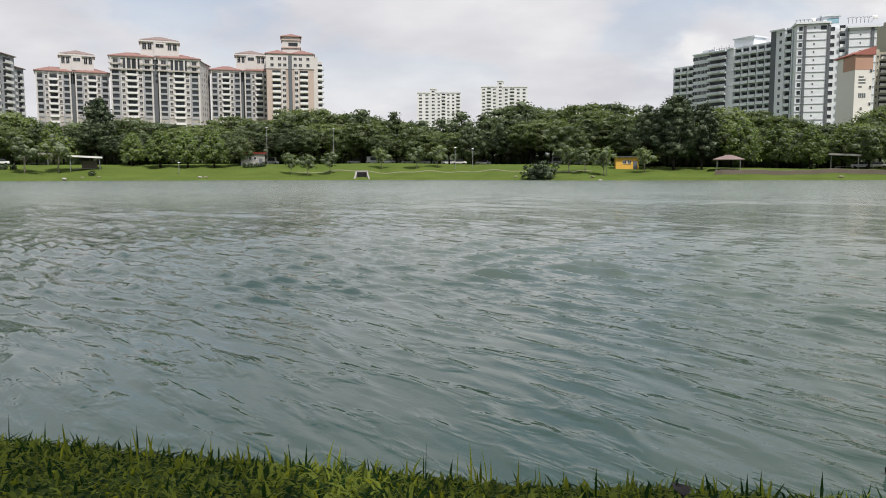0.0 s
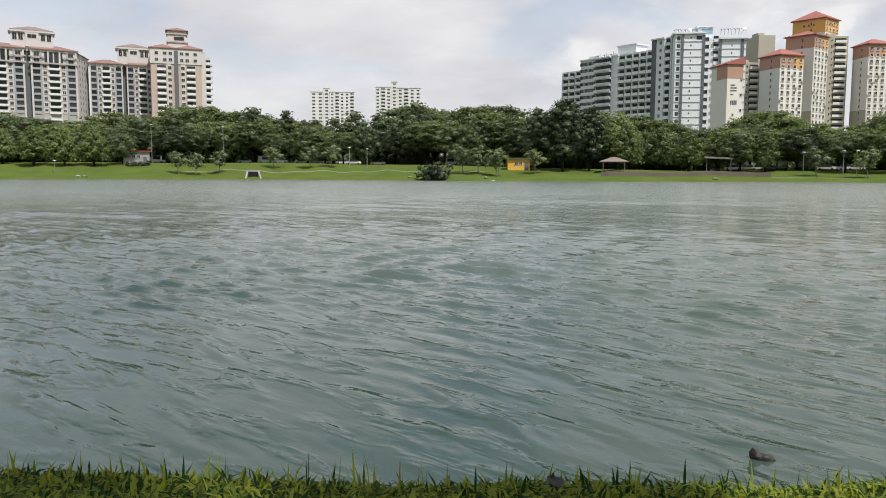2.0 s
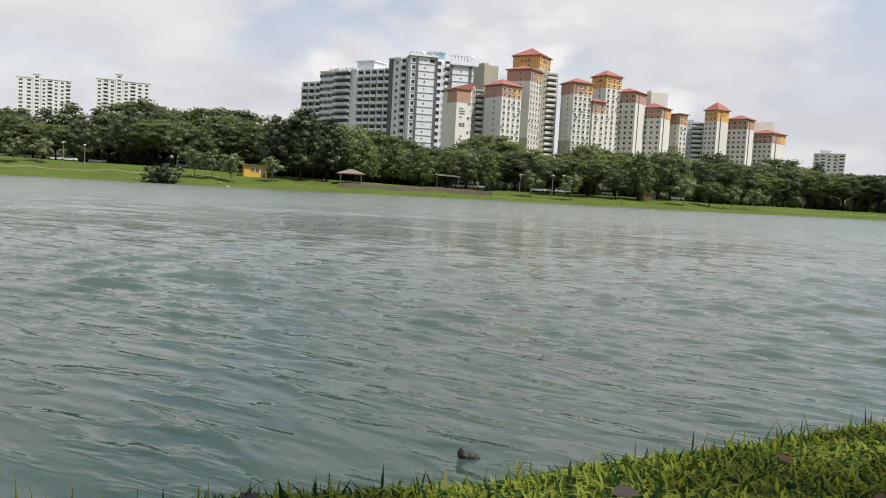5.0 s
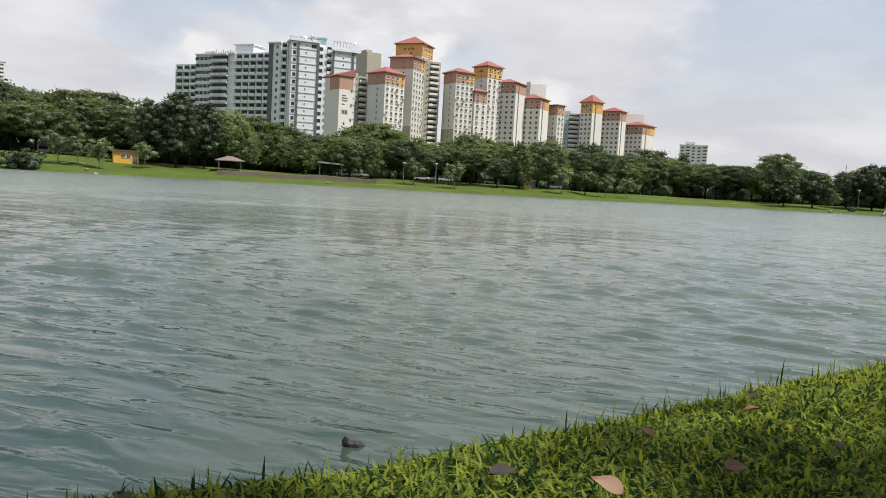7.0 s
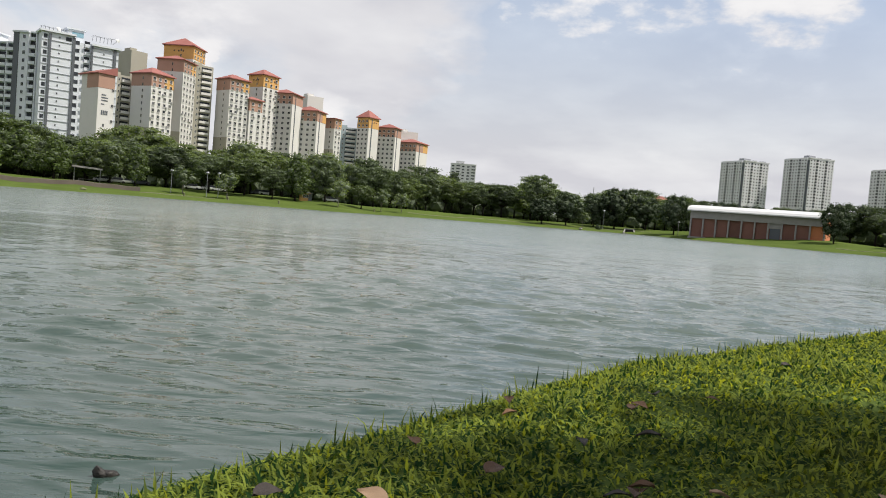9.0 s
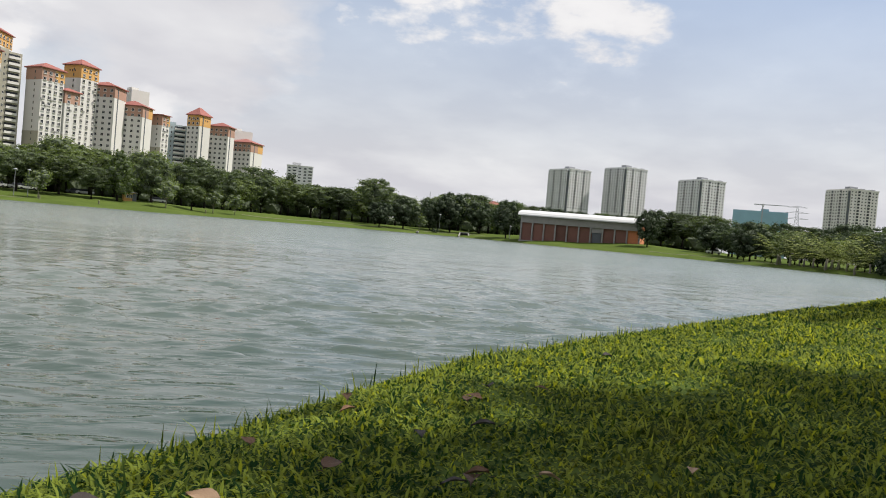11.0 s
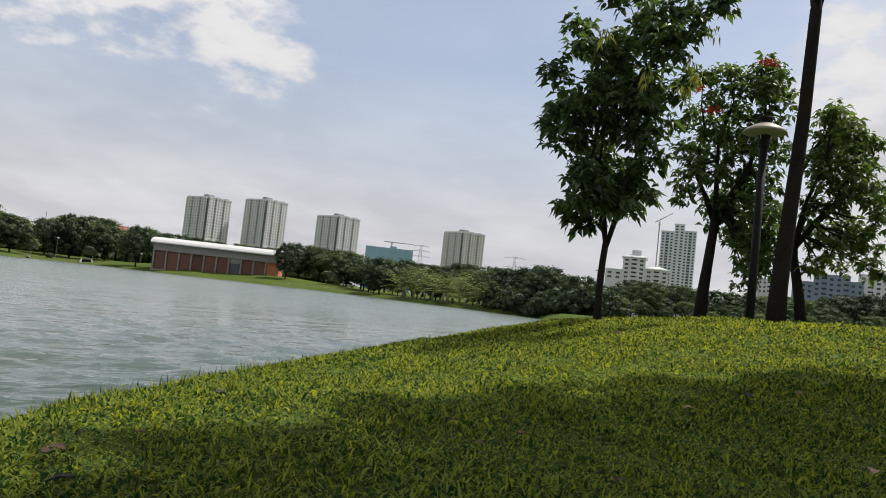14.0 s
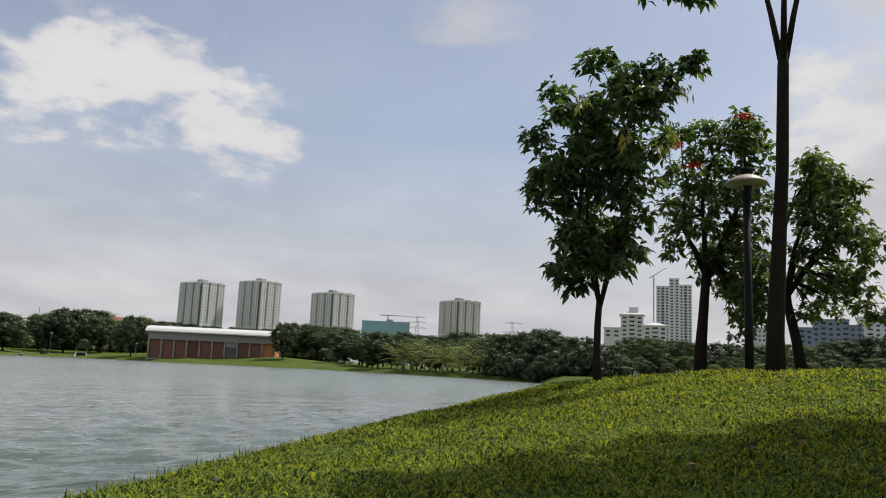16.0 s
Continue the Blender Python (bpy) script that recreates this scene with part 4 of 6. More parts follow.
def orange_tower(az0, azc, az1, d, eave, peak, label, face="mixed", top="orange", low_el=3.0, phi=None):
    """A square tower turned to show two faces: x from the near corner to the right, y to the left."""
    wl, wr = d * math.tan(radians(azc - az0)), d * math.tan(radians(az1 - azc))
    turn = math.degrees(math.atan2(wl, wr)) if phi is None else phi
    turn = min(65, max(25, turn))
    L, R = wl / math.sin(radians(turn)), wr / math.cos(radians(turn))
    m, base = corner(azc, d, turn)
    b = thing("apartment_tower", m, label, "apartment building", "orange-topped towers")
    deep = d + (R * math.sin(radians(turn)) + L * math.cos(radians(turn))) / 2
    t, p = high(eave, deep) - base, high(peak, deep) - base
    low = high(low_el, d) - base
    part("wall", boxes((0, R, 0, L, 0, t)), "cream", b)
    h = 5.6 if top != "all" else 6.4
    part("top_band", boxes((-0.06, R + 0.06, -0.06, L + 0.06, t - h, t - 0.004)), "orange" if top == "all" else "brick", b, "orange painted top storeys" if top == "all" else "terracotta painted top storeys")
    if top == "orange":
        part("corner_panel", boxes((R * 0.6, R + 0.09, -0.09, L * 0.2, t - h + 0.1, t - 0.3)), "orange", b, "orange painted corner panel")
    part("roof", hip(0, R, 0, L, t, p, 0.9, 0.4, 0.2), "tile", b, "red tiled hipped roof")
    zs = floors(t - 0.6, low, 2.85)
    plain = face == "mixed"
    if plain:
        part("foot_band", boxes((-0.07, R * 0.02, -0.07, L + 0.07, 0, low + 9)), "khaki", b)
        on_wall(b, window_mesh(0.7, 1.3, "khaki"), "window", [(-0.07, L * 0.42, z) for z in zs], "left")
    else:
        n = max(2, round(L / 3.3))
        on_wall(b, window_mesh(1.5, 1.45, "cream", 0.3), "window", [(-0.07, L * (k + 0.5) / n, z) for z in zs for k in range(n)], "left")
        part("dark_strip", boxes((R * 0.25, R * 0.25 + 0.8, -0.2, 0, 0, t - 0.8)), "dark", b)
    if plain:
        n = max(2, round(R / 3.3))
        on_wall(b, window_mesh(1.5, 1.5, "cream", 0.3), "window", [(R * (k + 0.5) / n, -0.1, z) for z in zs for k in range(n)])
        pick = random.Random(int(azc * 10))
        on_wall(b, condenser(), "air_conditioner", [(R * (k + 0.5) / n + pick.choice((-1.1, 1.1)), -0.1, z - 0.9) for z in zs[2:] for k in range(n) if pick.random() < 0.18])
    if top == "all":
        on_wall(b, window_mesh(0.9, 1.0, "orange"), "window", [(-0.07, L * f, t - 2.6) for f in (0.35, 0.5, 0.65)], "left")
        on_wall(b, window_mesh(0.9, 1.0, "orange"), "window", [(R * f, -0.07, t - 2.6) for f in (0.3, 0.5, 0.7)])
    return b, L, R, t, base


OT = "cream tower with orange top and red hipped roof"
orange_tower(29.96, 31.27, 32.74, 375, 7.88, 8.43, OT)
orange_tower(31.55, 33.3, 34.15, 392, 9.03, 9.46, OT)
orange_tower(31.91, 33.9, 34.7, 412, 10.02, 10.68, "tall cream tower with an orange head and red roof", top="all")
orange_tower(35.57, 36.5, 37.86, 402, 8.25, 8.68, OT)
orange_tower(37.3, 37.95, 38.85, 408, 7.0, 7.3, "lower cream tower with terracotta top", top="brick")
orange_tower(37.75, 38.8, 39.9, 428, 8.78, 9.28, "tall cream tower with an orange head and red roof", top="all")
orange_tower(39.3, 40.95, 41.7, 432, 7.68, 8.08, "cream tower with rows of windows and terracotta top", "left", "brick")
orange_tower(41.1, 42.8, 43.45, 440, 6.65, 7.07, "cream tower with rows of windows and terracotta top", "left", "orange")
orange_tower(43.4, 44.1, 44.6, 452, 6.3, 6.4, "plain cream stair tower with orange corner")
orange_tower(45.75, 46.6, 47.35, 482, 6.6, 7.2, "tall cream tower with an orange head and red roof", "left", "all")
orange_tower(47.28, 48.6, 49.05, 488, 6.0, 6.35, "cream tower with rows of windows and terracotta top", "left", "brick")
orange_tower(48.75, 50.25, 51.1, 500, 5.05, 5.4, "cream tower with rows of windows and terracotta top", "left", "orange")


def stair_block(az0, az1, d, el, label, mat="khaki", galleries=True, bars=False):
    m, W, base = along(az0, d, az1, d + 4)
    b = thing("apartment_block", m, label, "apartment building", "orange-topped towers")
    t = high(el, d) - base
    part("wall", boxes((0, W, 0, 14, 0, t), (W * 0.1, W * 0.5, 3, 9, t, t + 1.6)), mat, b)
    if galleries:
        zs = floors(t - 0.5, high(3.0, d) - base, 2.85)
        on_wall(b, balcony_mesh(round(W * 0.55, 2), 1.9, 0.9, "cream", 0.9), "gallery", [(W * 0.62, 0, z) for z in zs])
        on_wall(b, window_mesh(0.8, 1.2, "cream"), "window", [(W * 0.2, 0, z) for z in zs])
    return b, W, t


stair_block(34.1, 35.3, 405, 9.08, "khaki stair block with open galleries")
stair_block(29.0, 30.0, 385, 7.7, "khaki gallery block with dark openings")
stair_block(29.87, 30.9, 420, 9.43, "grey lift tower above the roofs", "khaki", False)
stair_block(42.0, 43.15, 465, 7.85, "pale grey lift tower above the roofs", "cream", False)
stair_block(44.5, 45.8, 490, 5.85, "grey gallery block with dark openings", "teal")
stair_block(48.9, 50.3, 510, 5.95, "pale lift tower above the roofs", "cream", False)
stair_block(38.9, 39.4, 440, 7.3, "shaded khaki gallery block", "khaki")
# gable block with illegible painted writing
m, W, base = along(27.95, 308, 28.95, 311)
b = thing("apartment_block", m, "cream gable block with terracotta top and dark lettering", "apartment building", "orange-topped towers")
t = high(7.68, 308) - base
part("wall", boxes((0, W, 0, 12, 0, t)), "cream", b)
part("top_band", boxes((-0.06, W + 0.06, -0.06, 8, t - 5.5, t - 0.004)), "brick", b)
bm = bmesh.new()
v = [bm.verts.new(p) for p in ((-0.6, -0.6, t), (W + 0.6, -0.6, t + 2.6), (W + 0.6, 14, t + 2.6), (-0.6, 14, t), (-0.6, -0.6, t - 0.4), (W + 0.6, -0.6, t - 0.4), (W + 0.6, 14, t - 0.4), (-0.6, 14, t - 0.4))]
for f in ((0, 1, 2, 3), (7, 6, 5, 4), (0, 4, 5, 1), (1, 5, 6, 2), (2, 6, 7, 3), (3, 7, 4, 0)):
    bm.faces.new([v[i] for i in f])
part("roof", bm, "tile", b)
for x0, x1, z in ((0.22, 0.42, 11.6), (0.22, 0.62, 10.2), (0.22, 0.62, 9.2), (0.22, 0.5, 8.2)):
    part("lettering", boxes((W * x0, W * x1, -0.08, 0, t - z, t - z + 0.45)), "dark", b)
for k in range(4):
    part("lettering", boxes((W * (0.24 + 0.11 * k), W * (0.32 + 0.11 * k), -0.08, 0, t - 15.2, t - 13.6)), "dark", b)
on_wall(b, window_mesh(0.8, 1.1, "cream"), "window", [(W * 0.9, -0.07, z) for z in floors(t - 3, 20, 5.7)] + [(W * 0.42, 0, t - 19)])


# ---- trees ----
def leaf_cards(rng, centre, radii, n, size, droop=0.3, shell=0.55):
    """Small bent leaf tufts spread through a lobe, mostly near its skin."""
    u = rng.normal(size=(n, 3))
    u /= np.linalg.norm(u, axis=1)[:, None]
    r = shell + (1.3 - shell) * rng.random(n) ** 0.9
    # ragged: sprays reach out where a few slow waves over the lobe say so
    k = 1 + 0.3 * np.sin(u[:, 0] * 4.1 + centre[0] * 3) * np.sin(u[:, 1] * 4.7 + centre[1] * 5) + 0.22 * np.sin(u[:, 2] * 6.3 + centre[2] * 4)
    c = centre + u * (r * k)[:, None] * radii
    nrm = u * 0.7 + rng.normal(size=(n, 3)) * 0.45 + np.array([0, 0, 0.45])
    nrm /= np.linalg.norm(nrm, axis=1)[:, None]
    a = np.cross(nrm, rng.normal(size=(n, 3)))
    a /= np.linalg.norm(a, axis=1)[:, None] + 1e-9
    b = np.cross(nrm, a)
    s = size * (0.55 + 0.9 * rng.random(n))[:, None]
    tip = c + a * s + nrm * s * -droop
    v = np.stack([c - a * s * 0.8, c + b * s * 0.5 - a * s * 0.1, tip, c - b * s * 0.5 + a * s * 0.15], 1)
    return v.reshape(-1, 3)


def far_crown(seed, lobes, size, per, core=0.72):
    rng = np.random.default_rng(seed)
    cards = [leaf_cards(rng, np.array(c), np.array(r), int(per * (r[0] * r[1]) ** 0.8), size) for c, r in lobes]
    v = np.vstack(cards)
    f = np.arange(len(v)).reshape(-1, 4)
    cv, cf = [], []
    for c, r in lobes:
        bm = bmesh.new()
        bmesh.ops.create_icosphere(bm, subdivisions=1, radius=1)
        o = len(cv)
        for p in bm.verts:
            k = core * (1 + 0.35 * noise.noise(p.co * 1.7 + Vector((seed, c[0], c[1]))))
            cv.append((c[0] + p.co.x * r[0] * k, c[1] + p.co.y * r[1] * k, c[2] + p.co.z * r[2] * k))
        bm.faces.ensure_lookup_table()
        cf += [tuple(q.index + o for q in p.verts) for p in bm.faces]
        bm.free()
    return v, f, cv, cf


def lobes_of(seed, n, rx, rz, z, lobe, flat=0.75, taper=0.0):
    rng = random.Random(seed)
    out = [((0, 0, z - rz * 0.2 * taper), (rx * (0.62 - 0.25 * taper), rx * (0.62 - 0.25 * taper), rz * 0.62))]
    for k in range(n):
        t = 2.4 * k + rng.uniform(-0.4, 0.4)
        h = (k + 0.5) / n * 2 - 1
        q = math.sqrt(max(0.05, 1 - h * h * 0.85)) * (0.55 + 0.42 * rng.random()) * (1 - taper * (h + 1) / 2)
        s = lobe * rng.uniform(0.6, 1.4) * (1 - 0.5 * taper * (h + 1) / 2)
        out.append(((rx * q * math.cos(t), rx * q * math.sin(t), z + rz * (0.8 + 0.12 * rng.random()) * h), (s, s, s * flat)))
    return out


def far_tree(name, seed, height, trunk, rx, n, lobe, leaf, label, flat=0.75, bark="bark", size=0.27, per=84, radius=0.28, taper=0.0):
    """One tree of height, with trunk clear to its first limbs; parts: trunk, crown."""
    t = thing(name, Matrix(), label, "tree", "lakeside trees")
    rz = (height - trunk) / 2
    z = trunk + rz
    lobes = lobes_of(seed, n, rx, rz, z, lobe, flat, taper)
    rng = random.Random(seed)
    lean = rng.uniform(-0.6, 0.6)
    pieces = [tube([(0, 0, -0.6), (lean * 0.3, 0.1, trunk * 0.5), (lean, 0, trunk), (lean * 0.6, 0, z + rz * 0.3)], [radius * 1.25, radius, radius * 0.8, radius * 0.3], 7)]
    for c, r in lobes[1::2]:
        pieces.append(tube([(lean * 0.8, 0, trunk * 0.8), (c[0] * 0.5, c[1] * 0.5, (trunk + c[2]) / 2), c], [radius * 0.5, radius * 0.35, radius * 0.12], 5))
    v, f = joined(pieces)
    part("trunk", mesh_of("trunk", v, f, bark, True), None, t)
    v, f, cv, cf = far_crown(seed, lobes, size, per)
    o = len(v)
    me = bpy.data.meshes.new("crown")
    me.from_pydata(v.tolist() + cv, [], f.tolist() + [tuple(i + o for i in q) for q in cf])
    me.materials.append(M[leaf])
    me.materials.append(M["core"])
    idx = np.zeros(len(me.polygons), int)
    idx[len(f):] = 1
    me.polygons.foreach_set("material_index", idx)
    part("crown", me, None, t)
    return t


def stand(t, az, d, scale=1.0, tall=None, turn=None, first=False):
    """Sets a copy of a tree on the ground at a bearing and distance."""
    x, y = polar(az, d)
    m = Matrix.Translation((x, y, ground_z(x, y))) @ Matrix.Rotation(random.uniform(0, 6.28) if turn is None else turn, 4, "Z")
    c = copy_thing(t, m)
    c.scale = (scale, scale, tall or scale)
    return c


KIND = {
    "round": far_tree("broadleaf_tree", 3, 13, 2.6, 5.4, 46, 1.35, "leaf_mid", "broad round-crowned park tree in full leaf"),
    "round2": far_tree("broadleaf_tree", 8, 14, 2.8, 5.8, 50, 1.3, "leaf_dark", "dark broad-crowned park tree in full leaf", taper=0.35),
    "tall": far_tree("tall_tree", 12, 20, 3.2, 6.0, 70, 1.5, "leaf_deep", "tall dense dark green tree", taper=0.45),
    "light": far_tree("light_green_tree", 17, 11, 1.7, 4.8, 42, 1.2, "leaf_light", "fresh light green park tree", taper=0.75),
    "layer": far_tree("umbrella_tree", 21, 13, 4.2, 6.4, 44, 1.5, "leaf_mid", "spreading umbrella-shaped tree with layered crown", 0.42),
    "layer2": far_tree("umbrella_tree", 26, 14, 4.8, 6.6, 44, 1.4, "leaf_dark", "dark spreading tree with layered crown", 0.42),
    "young": far_tree("young_tree", 30, 7.5, 2.4, 2.4, 12, 1.05, "leaf_mid", "slender young tree with a pale trunk", 0.8, "palebark", 0.3, 40, 0.12),
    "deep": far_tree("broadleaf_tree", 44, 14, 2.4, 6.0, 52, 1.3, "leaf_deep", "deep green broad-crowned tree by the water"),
    "pine": far_tree("conical_tree", 34, 12, 3.0, 2.8, 16, 1.3, "leaf_dark", "narrow dark tree with a tufted crown", 0.7, taper=0.6),
}


def palm_tree():
    t = thing("palm_tree", Matrix(), "slender palm with drooping yellow-green fronds", "palm", "lakeside palms")
    v, f = tube([(0, 0, -0.4), (0.1, 0, 0.7), (0.05, 0.1, 1.4)], [0.2, 0.14, 0.12], 7)
    part("trunk", mesh_of("trunk", v, f, "palebark", True), None, t)
    rng = random.Random(5)
    verts, faces = [], []
    for k in range(24):
        a, up0 = k * 2.4, rng.uniform(0.3, 2.1)
        for s in range(9):
            r = 0.35 * (s + 1)
            z = 1.4 + up0 * r * 0.9 - 0.22 * r * r
            for sd in (-1, 1):
                w = 0.42 * math.sin(math.pi * (s + 1.2) / 11)
                p = Vector((r * math.cos(a), r * math.sin(a), z))
                q = Vector((-math.sin(a) * sd, math.cos(a) * sd, 0))
                o = len(verts)
                dirr = Vector((math.cos(a), math.sin(a), 0))
                verts += [p, p + dirr * 0.22, p + q * w + dirr * 0.45 - Vector((0, 0, 0.35 * w))]
                faces.append((o, o + 1, o + 2))
    part("fronds", mesh_of("fronds", verts, faces, "leaf_palm"), None, t)
    return t


KIND["palm"] = palm_tree()


def bush(seed, w, h, leaf, label):
    t = thing("bush", Matrix(), label, "bush", "shore bushes")
    v, f, cv, cf = far_crown(seed, lobes_of(seed, 10, w, h * 0.5, h * 0.48, w * 0.42), 0.3, 50)
    o = len(v)
    me = bpy.data.meshes.new("foliage")
    me.from_pydata(v.tolist() + cv, [], f.tolist() + [tuple(i + o for i in q) for q in cf])
    me.materials.append(M[leaf])
    me.materials.append(M["core"])
    idx = np.zeros(len(me.polygons), int)
    idx[len(f):] = 1
    me.polygons.foreach_set("material_index", idx)
    part("foliage", me, None, t)
    vv, ff = tube([(0, 0, -0.4), (0.1, 0, h * 0.5)], [0.12, 0.06], 6)
    part("stem", mesh_of("stem", vv, ff, "bark"), None, t)
    return t


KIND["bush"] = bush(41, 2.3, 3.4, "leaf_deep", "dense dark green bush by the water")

SHD = lambda az: float(np.interp(az, SHORE_AZ, SHORE_D))
SIZE = {"round": 13, "round2": 14, "deep": 14, "tall": 20, "light": 11, "layer": 13, "layer2": 14, "young": 7.5, "pine": 12, "palm": 2.9, "bush": 3.4}


def plant(kind, az, back, top_el, wide=1.0):
    """A tree that far behind the shore, grown so that its top reaches an elevation."""
    d = SHD(az) + back
    x, y = polar(az, d)
    h = (high(top_el, d) - ground_z(x, y)) / SIZE[kind] * 1.02
    return stand(KIND[kind], az, d, h * wide, h)


rnd = random.Random(7)
# outline of the woods: bearing and elevation of the tree tops
LINE_AZ = [-34, -28, -25.5, -22, -18, -14, -11, -8, -6, -4, -1, 3, 5.5, 8, 12, 13.4, 15, 17.5, 19.5, 21, 23, 26, 30, 32, 35, 38, 40, 44, 48, 52, 57, 59.5, 62, 65, 69, 71, 79, 82, 87, 91, 95, 99, 103, 106, 110, 118, 126]
LINE_EL = [3.9, 3.9, 3.9, 3.7, 3.7, 4.2, 4.8, 4.5, 4.3, 4.0, 4.3, 4.5, 4.9, 4.6, 4.9, 4.2, 5.0, 5.3, 4.9, 4.5, 4.2, 3.7, 4.3, 3.6, 3.4, 4.0, 3.7, 3.7, 3.4, 3.1, 2.9, 3.0, 2.4, 2.8, 2.7, 2.4, 2.75, 2.9, 2.9, 2.8, 2.95, 3.2, 2.6, 2.9, 2.6, 3.0, 3.2]
az = -34.0
while az < 70:
    el = float(np.interp(az, LINE_AZ, LINE_EL))
    plant(rnd.choice(["round", "round2", "layer", "layer2", "layer", "pine"]), az, rnd.uniform(58, 85), el * rnd.uniform(0.84, 1.08), rnd.uniform(1.05, 1.4))
    plant(rnd.choice(["round", "layer", "round2", "layer2"]), az + 0.7, rnd.uniform(36, 52), el * rnd.uniform(0.68, 0.9), rnd.uniform(1.05, 1.35))
    az += rnd.uniform(1.2, 1.7)
az = 70.0
while az < 127:
    el = float(np.interp(az, LINE_AZ, LINE_EL))
    back = rnd.uniform(60, 110) if az < 84 else rnd.uniform(40, 75)
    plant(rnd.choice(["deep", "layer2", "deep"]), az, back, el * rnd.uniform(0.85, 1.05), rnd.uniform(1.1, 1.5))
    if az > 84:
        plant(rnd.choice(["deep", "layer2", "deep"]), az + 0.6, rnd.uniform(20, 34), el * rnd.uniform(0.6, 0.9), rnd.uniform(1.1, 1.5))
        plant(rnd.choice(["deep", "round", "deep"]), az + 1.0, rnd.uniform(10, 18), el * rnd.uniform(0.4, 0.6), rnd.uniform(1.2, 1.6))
    az += rnd.uniform(1.3, 1.8)
# single trees that stand out
for kind, az, back, el, wide in (
    ("tall", -24.1, 46, 5.2, 0.95), ("tall", 16.7, 22, 5.55, 1.15), ("tall", 15.0, 26, 4.9, 1.0), ("tall", 18.6, 26, 4.95, 1.0), ("pine", -5.9, 50, 4.75, 1.2), ("pine", -3.7, 60, 4.6, 0.9), ("pine", 5.9, 62, 5.3, 1.2),
    ("light", -20.2, 24, 3.0, 1.25), ("light", -18.4, 22, 2.9, 1.15), ("light", -16.6, 24, 3.0, 1.2), ("light", -22.0, 28, 2.8, 1.1), ("light", -26.9, 40, 3.4, 1.0), ("round", -14.8, 27, 2.6, 1.1),
    ("light", 21.3, 30, 3.6, 1.1), ("light", 23.5, 34, 3.3, 1.2), ("light", 25.6, 30, 3.1, 1.1), ("light", 27.6, 34, 3.0, 1.2), ("round", 29.0, 30, 2.9, 1.2), ("light", 30.6, 28, 3.0, 1.0), ("light", 41.6, 22, 3.5, 0.95),
    ("layer2", 33.0, 30, 3.2, 1.1), ("layer2", 35.5, 26, 2.9, 1.2), ("layer", 38.0, 24, 2.9, 1.2), ("layer2", 40.0, 20, 2.3, 1.0), ("round2", 43.8, 26, 3.4, 1.1), ("layer", 46.5, 16, 1.7, 1.0),
    ("layer2", 59.7, 26, 3.5, 0.9), ("deep", 61.8, 12, 2.3, 1.2), ("deep", 60.0, 10, 1.8, 1.2), ("deep", 65.3, 18, 3.0, 1.0), ("deep", 69.5, 12, 2.8, 0.85), ("deep", 67.5, 26, 2.5, 1.1), ("deep", 63.8, 22, 2.3, 1.0),
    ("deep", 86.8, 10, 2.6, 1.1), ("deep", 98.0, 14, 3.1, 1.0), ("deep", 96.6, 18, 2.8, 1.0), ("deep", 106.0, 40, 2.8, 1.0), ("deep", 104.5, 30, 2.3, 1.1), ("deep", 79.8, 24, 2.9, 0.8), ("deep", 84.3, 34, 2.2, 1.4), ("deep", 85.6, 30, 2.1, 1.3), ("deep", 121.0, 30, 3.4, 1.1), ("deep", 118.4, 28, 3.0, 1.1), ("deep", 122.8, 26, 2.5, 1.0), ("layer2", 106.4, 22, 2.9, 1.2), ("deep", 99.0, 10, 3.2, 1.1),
):
    plant(kind, az, back, el, wide)
for az, back, el in ((-28.6, 14, 2.4), (-26.6, 16, 2.6), (-11.2, 12, 1.5), (-10.0, 10, 1.4), (-8.4, 12, 1.6), (-4.6, 22, 1.9), (-2.0, 20, 2.0), (-0.4, 22, 2.1), (10.5, 12, 1.9), (9.3, 14, 2.0), (11.8, 10, 1.9), (14.7, 16, 1.8), (33.8, 14, 1.8), (36.8, 12, 1.7), (44.8, 14, 1.8), (48.0, 10, 1.4), (49.5, 9, 1.3), (63.0, 8, 1.1), (74, 60, 2.0), (105.8, 18, 1.5), (102.0, 12, 1.6), (101.0, 16, 1.7)):
    plant("young", az, back, el, 1.15)
for k in range(17):
    plant("palm", 88.4 + k * 0.5 + rnd.uniform(-0.3, 0.3), rnd.uniform(2, 12), rnd.uniform(0.6, 1.25), rnd.uniform(0.9, 1.2))
for k in range(22):
    stand(KIND["bush"], 95.2 + k * 0.42 + rnd.uniform(-0.15, 0.15), SHD(95.2 + k * 0.42) + rnd.uniform(1.5, 7), rnd.uniform(0.7, 1.25))
for k in range(9):
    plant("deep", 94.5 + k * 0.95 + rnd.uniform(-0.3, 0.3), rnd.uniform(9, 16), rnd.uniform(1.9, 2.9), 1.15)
for az, back, s in ((6.7, 1.6, 1.0), (7.75, 2.0, 1.05), (-24.6, 8, 0.35), (64.2, 6, 0.5), (-14.4, 23, 0.36), (-14.0, 23, 0.36), (-13.6, 23, 0.34), (-13.2, 23, 0.36), (-29.8, 20, 0.4), (-29.3, 20, 0.38)):
    stand(KIND["bush"], az, SHD(az) + back, s)
for k in KIND.values():
    for o in (*k.children_recursive, k):
        bpy.data.objects.remove(o)

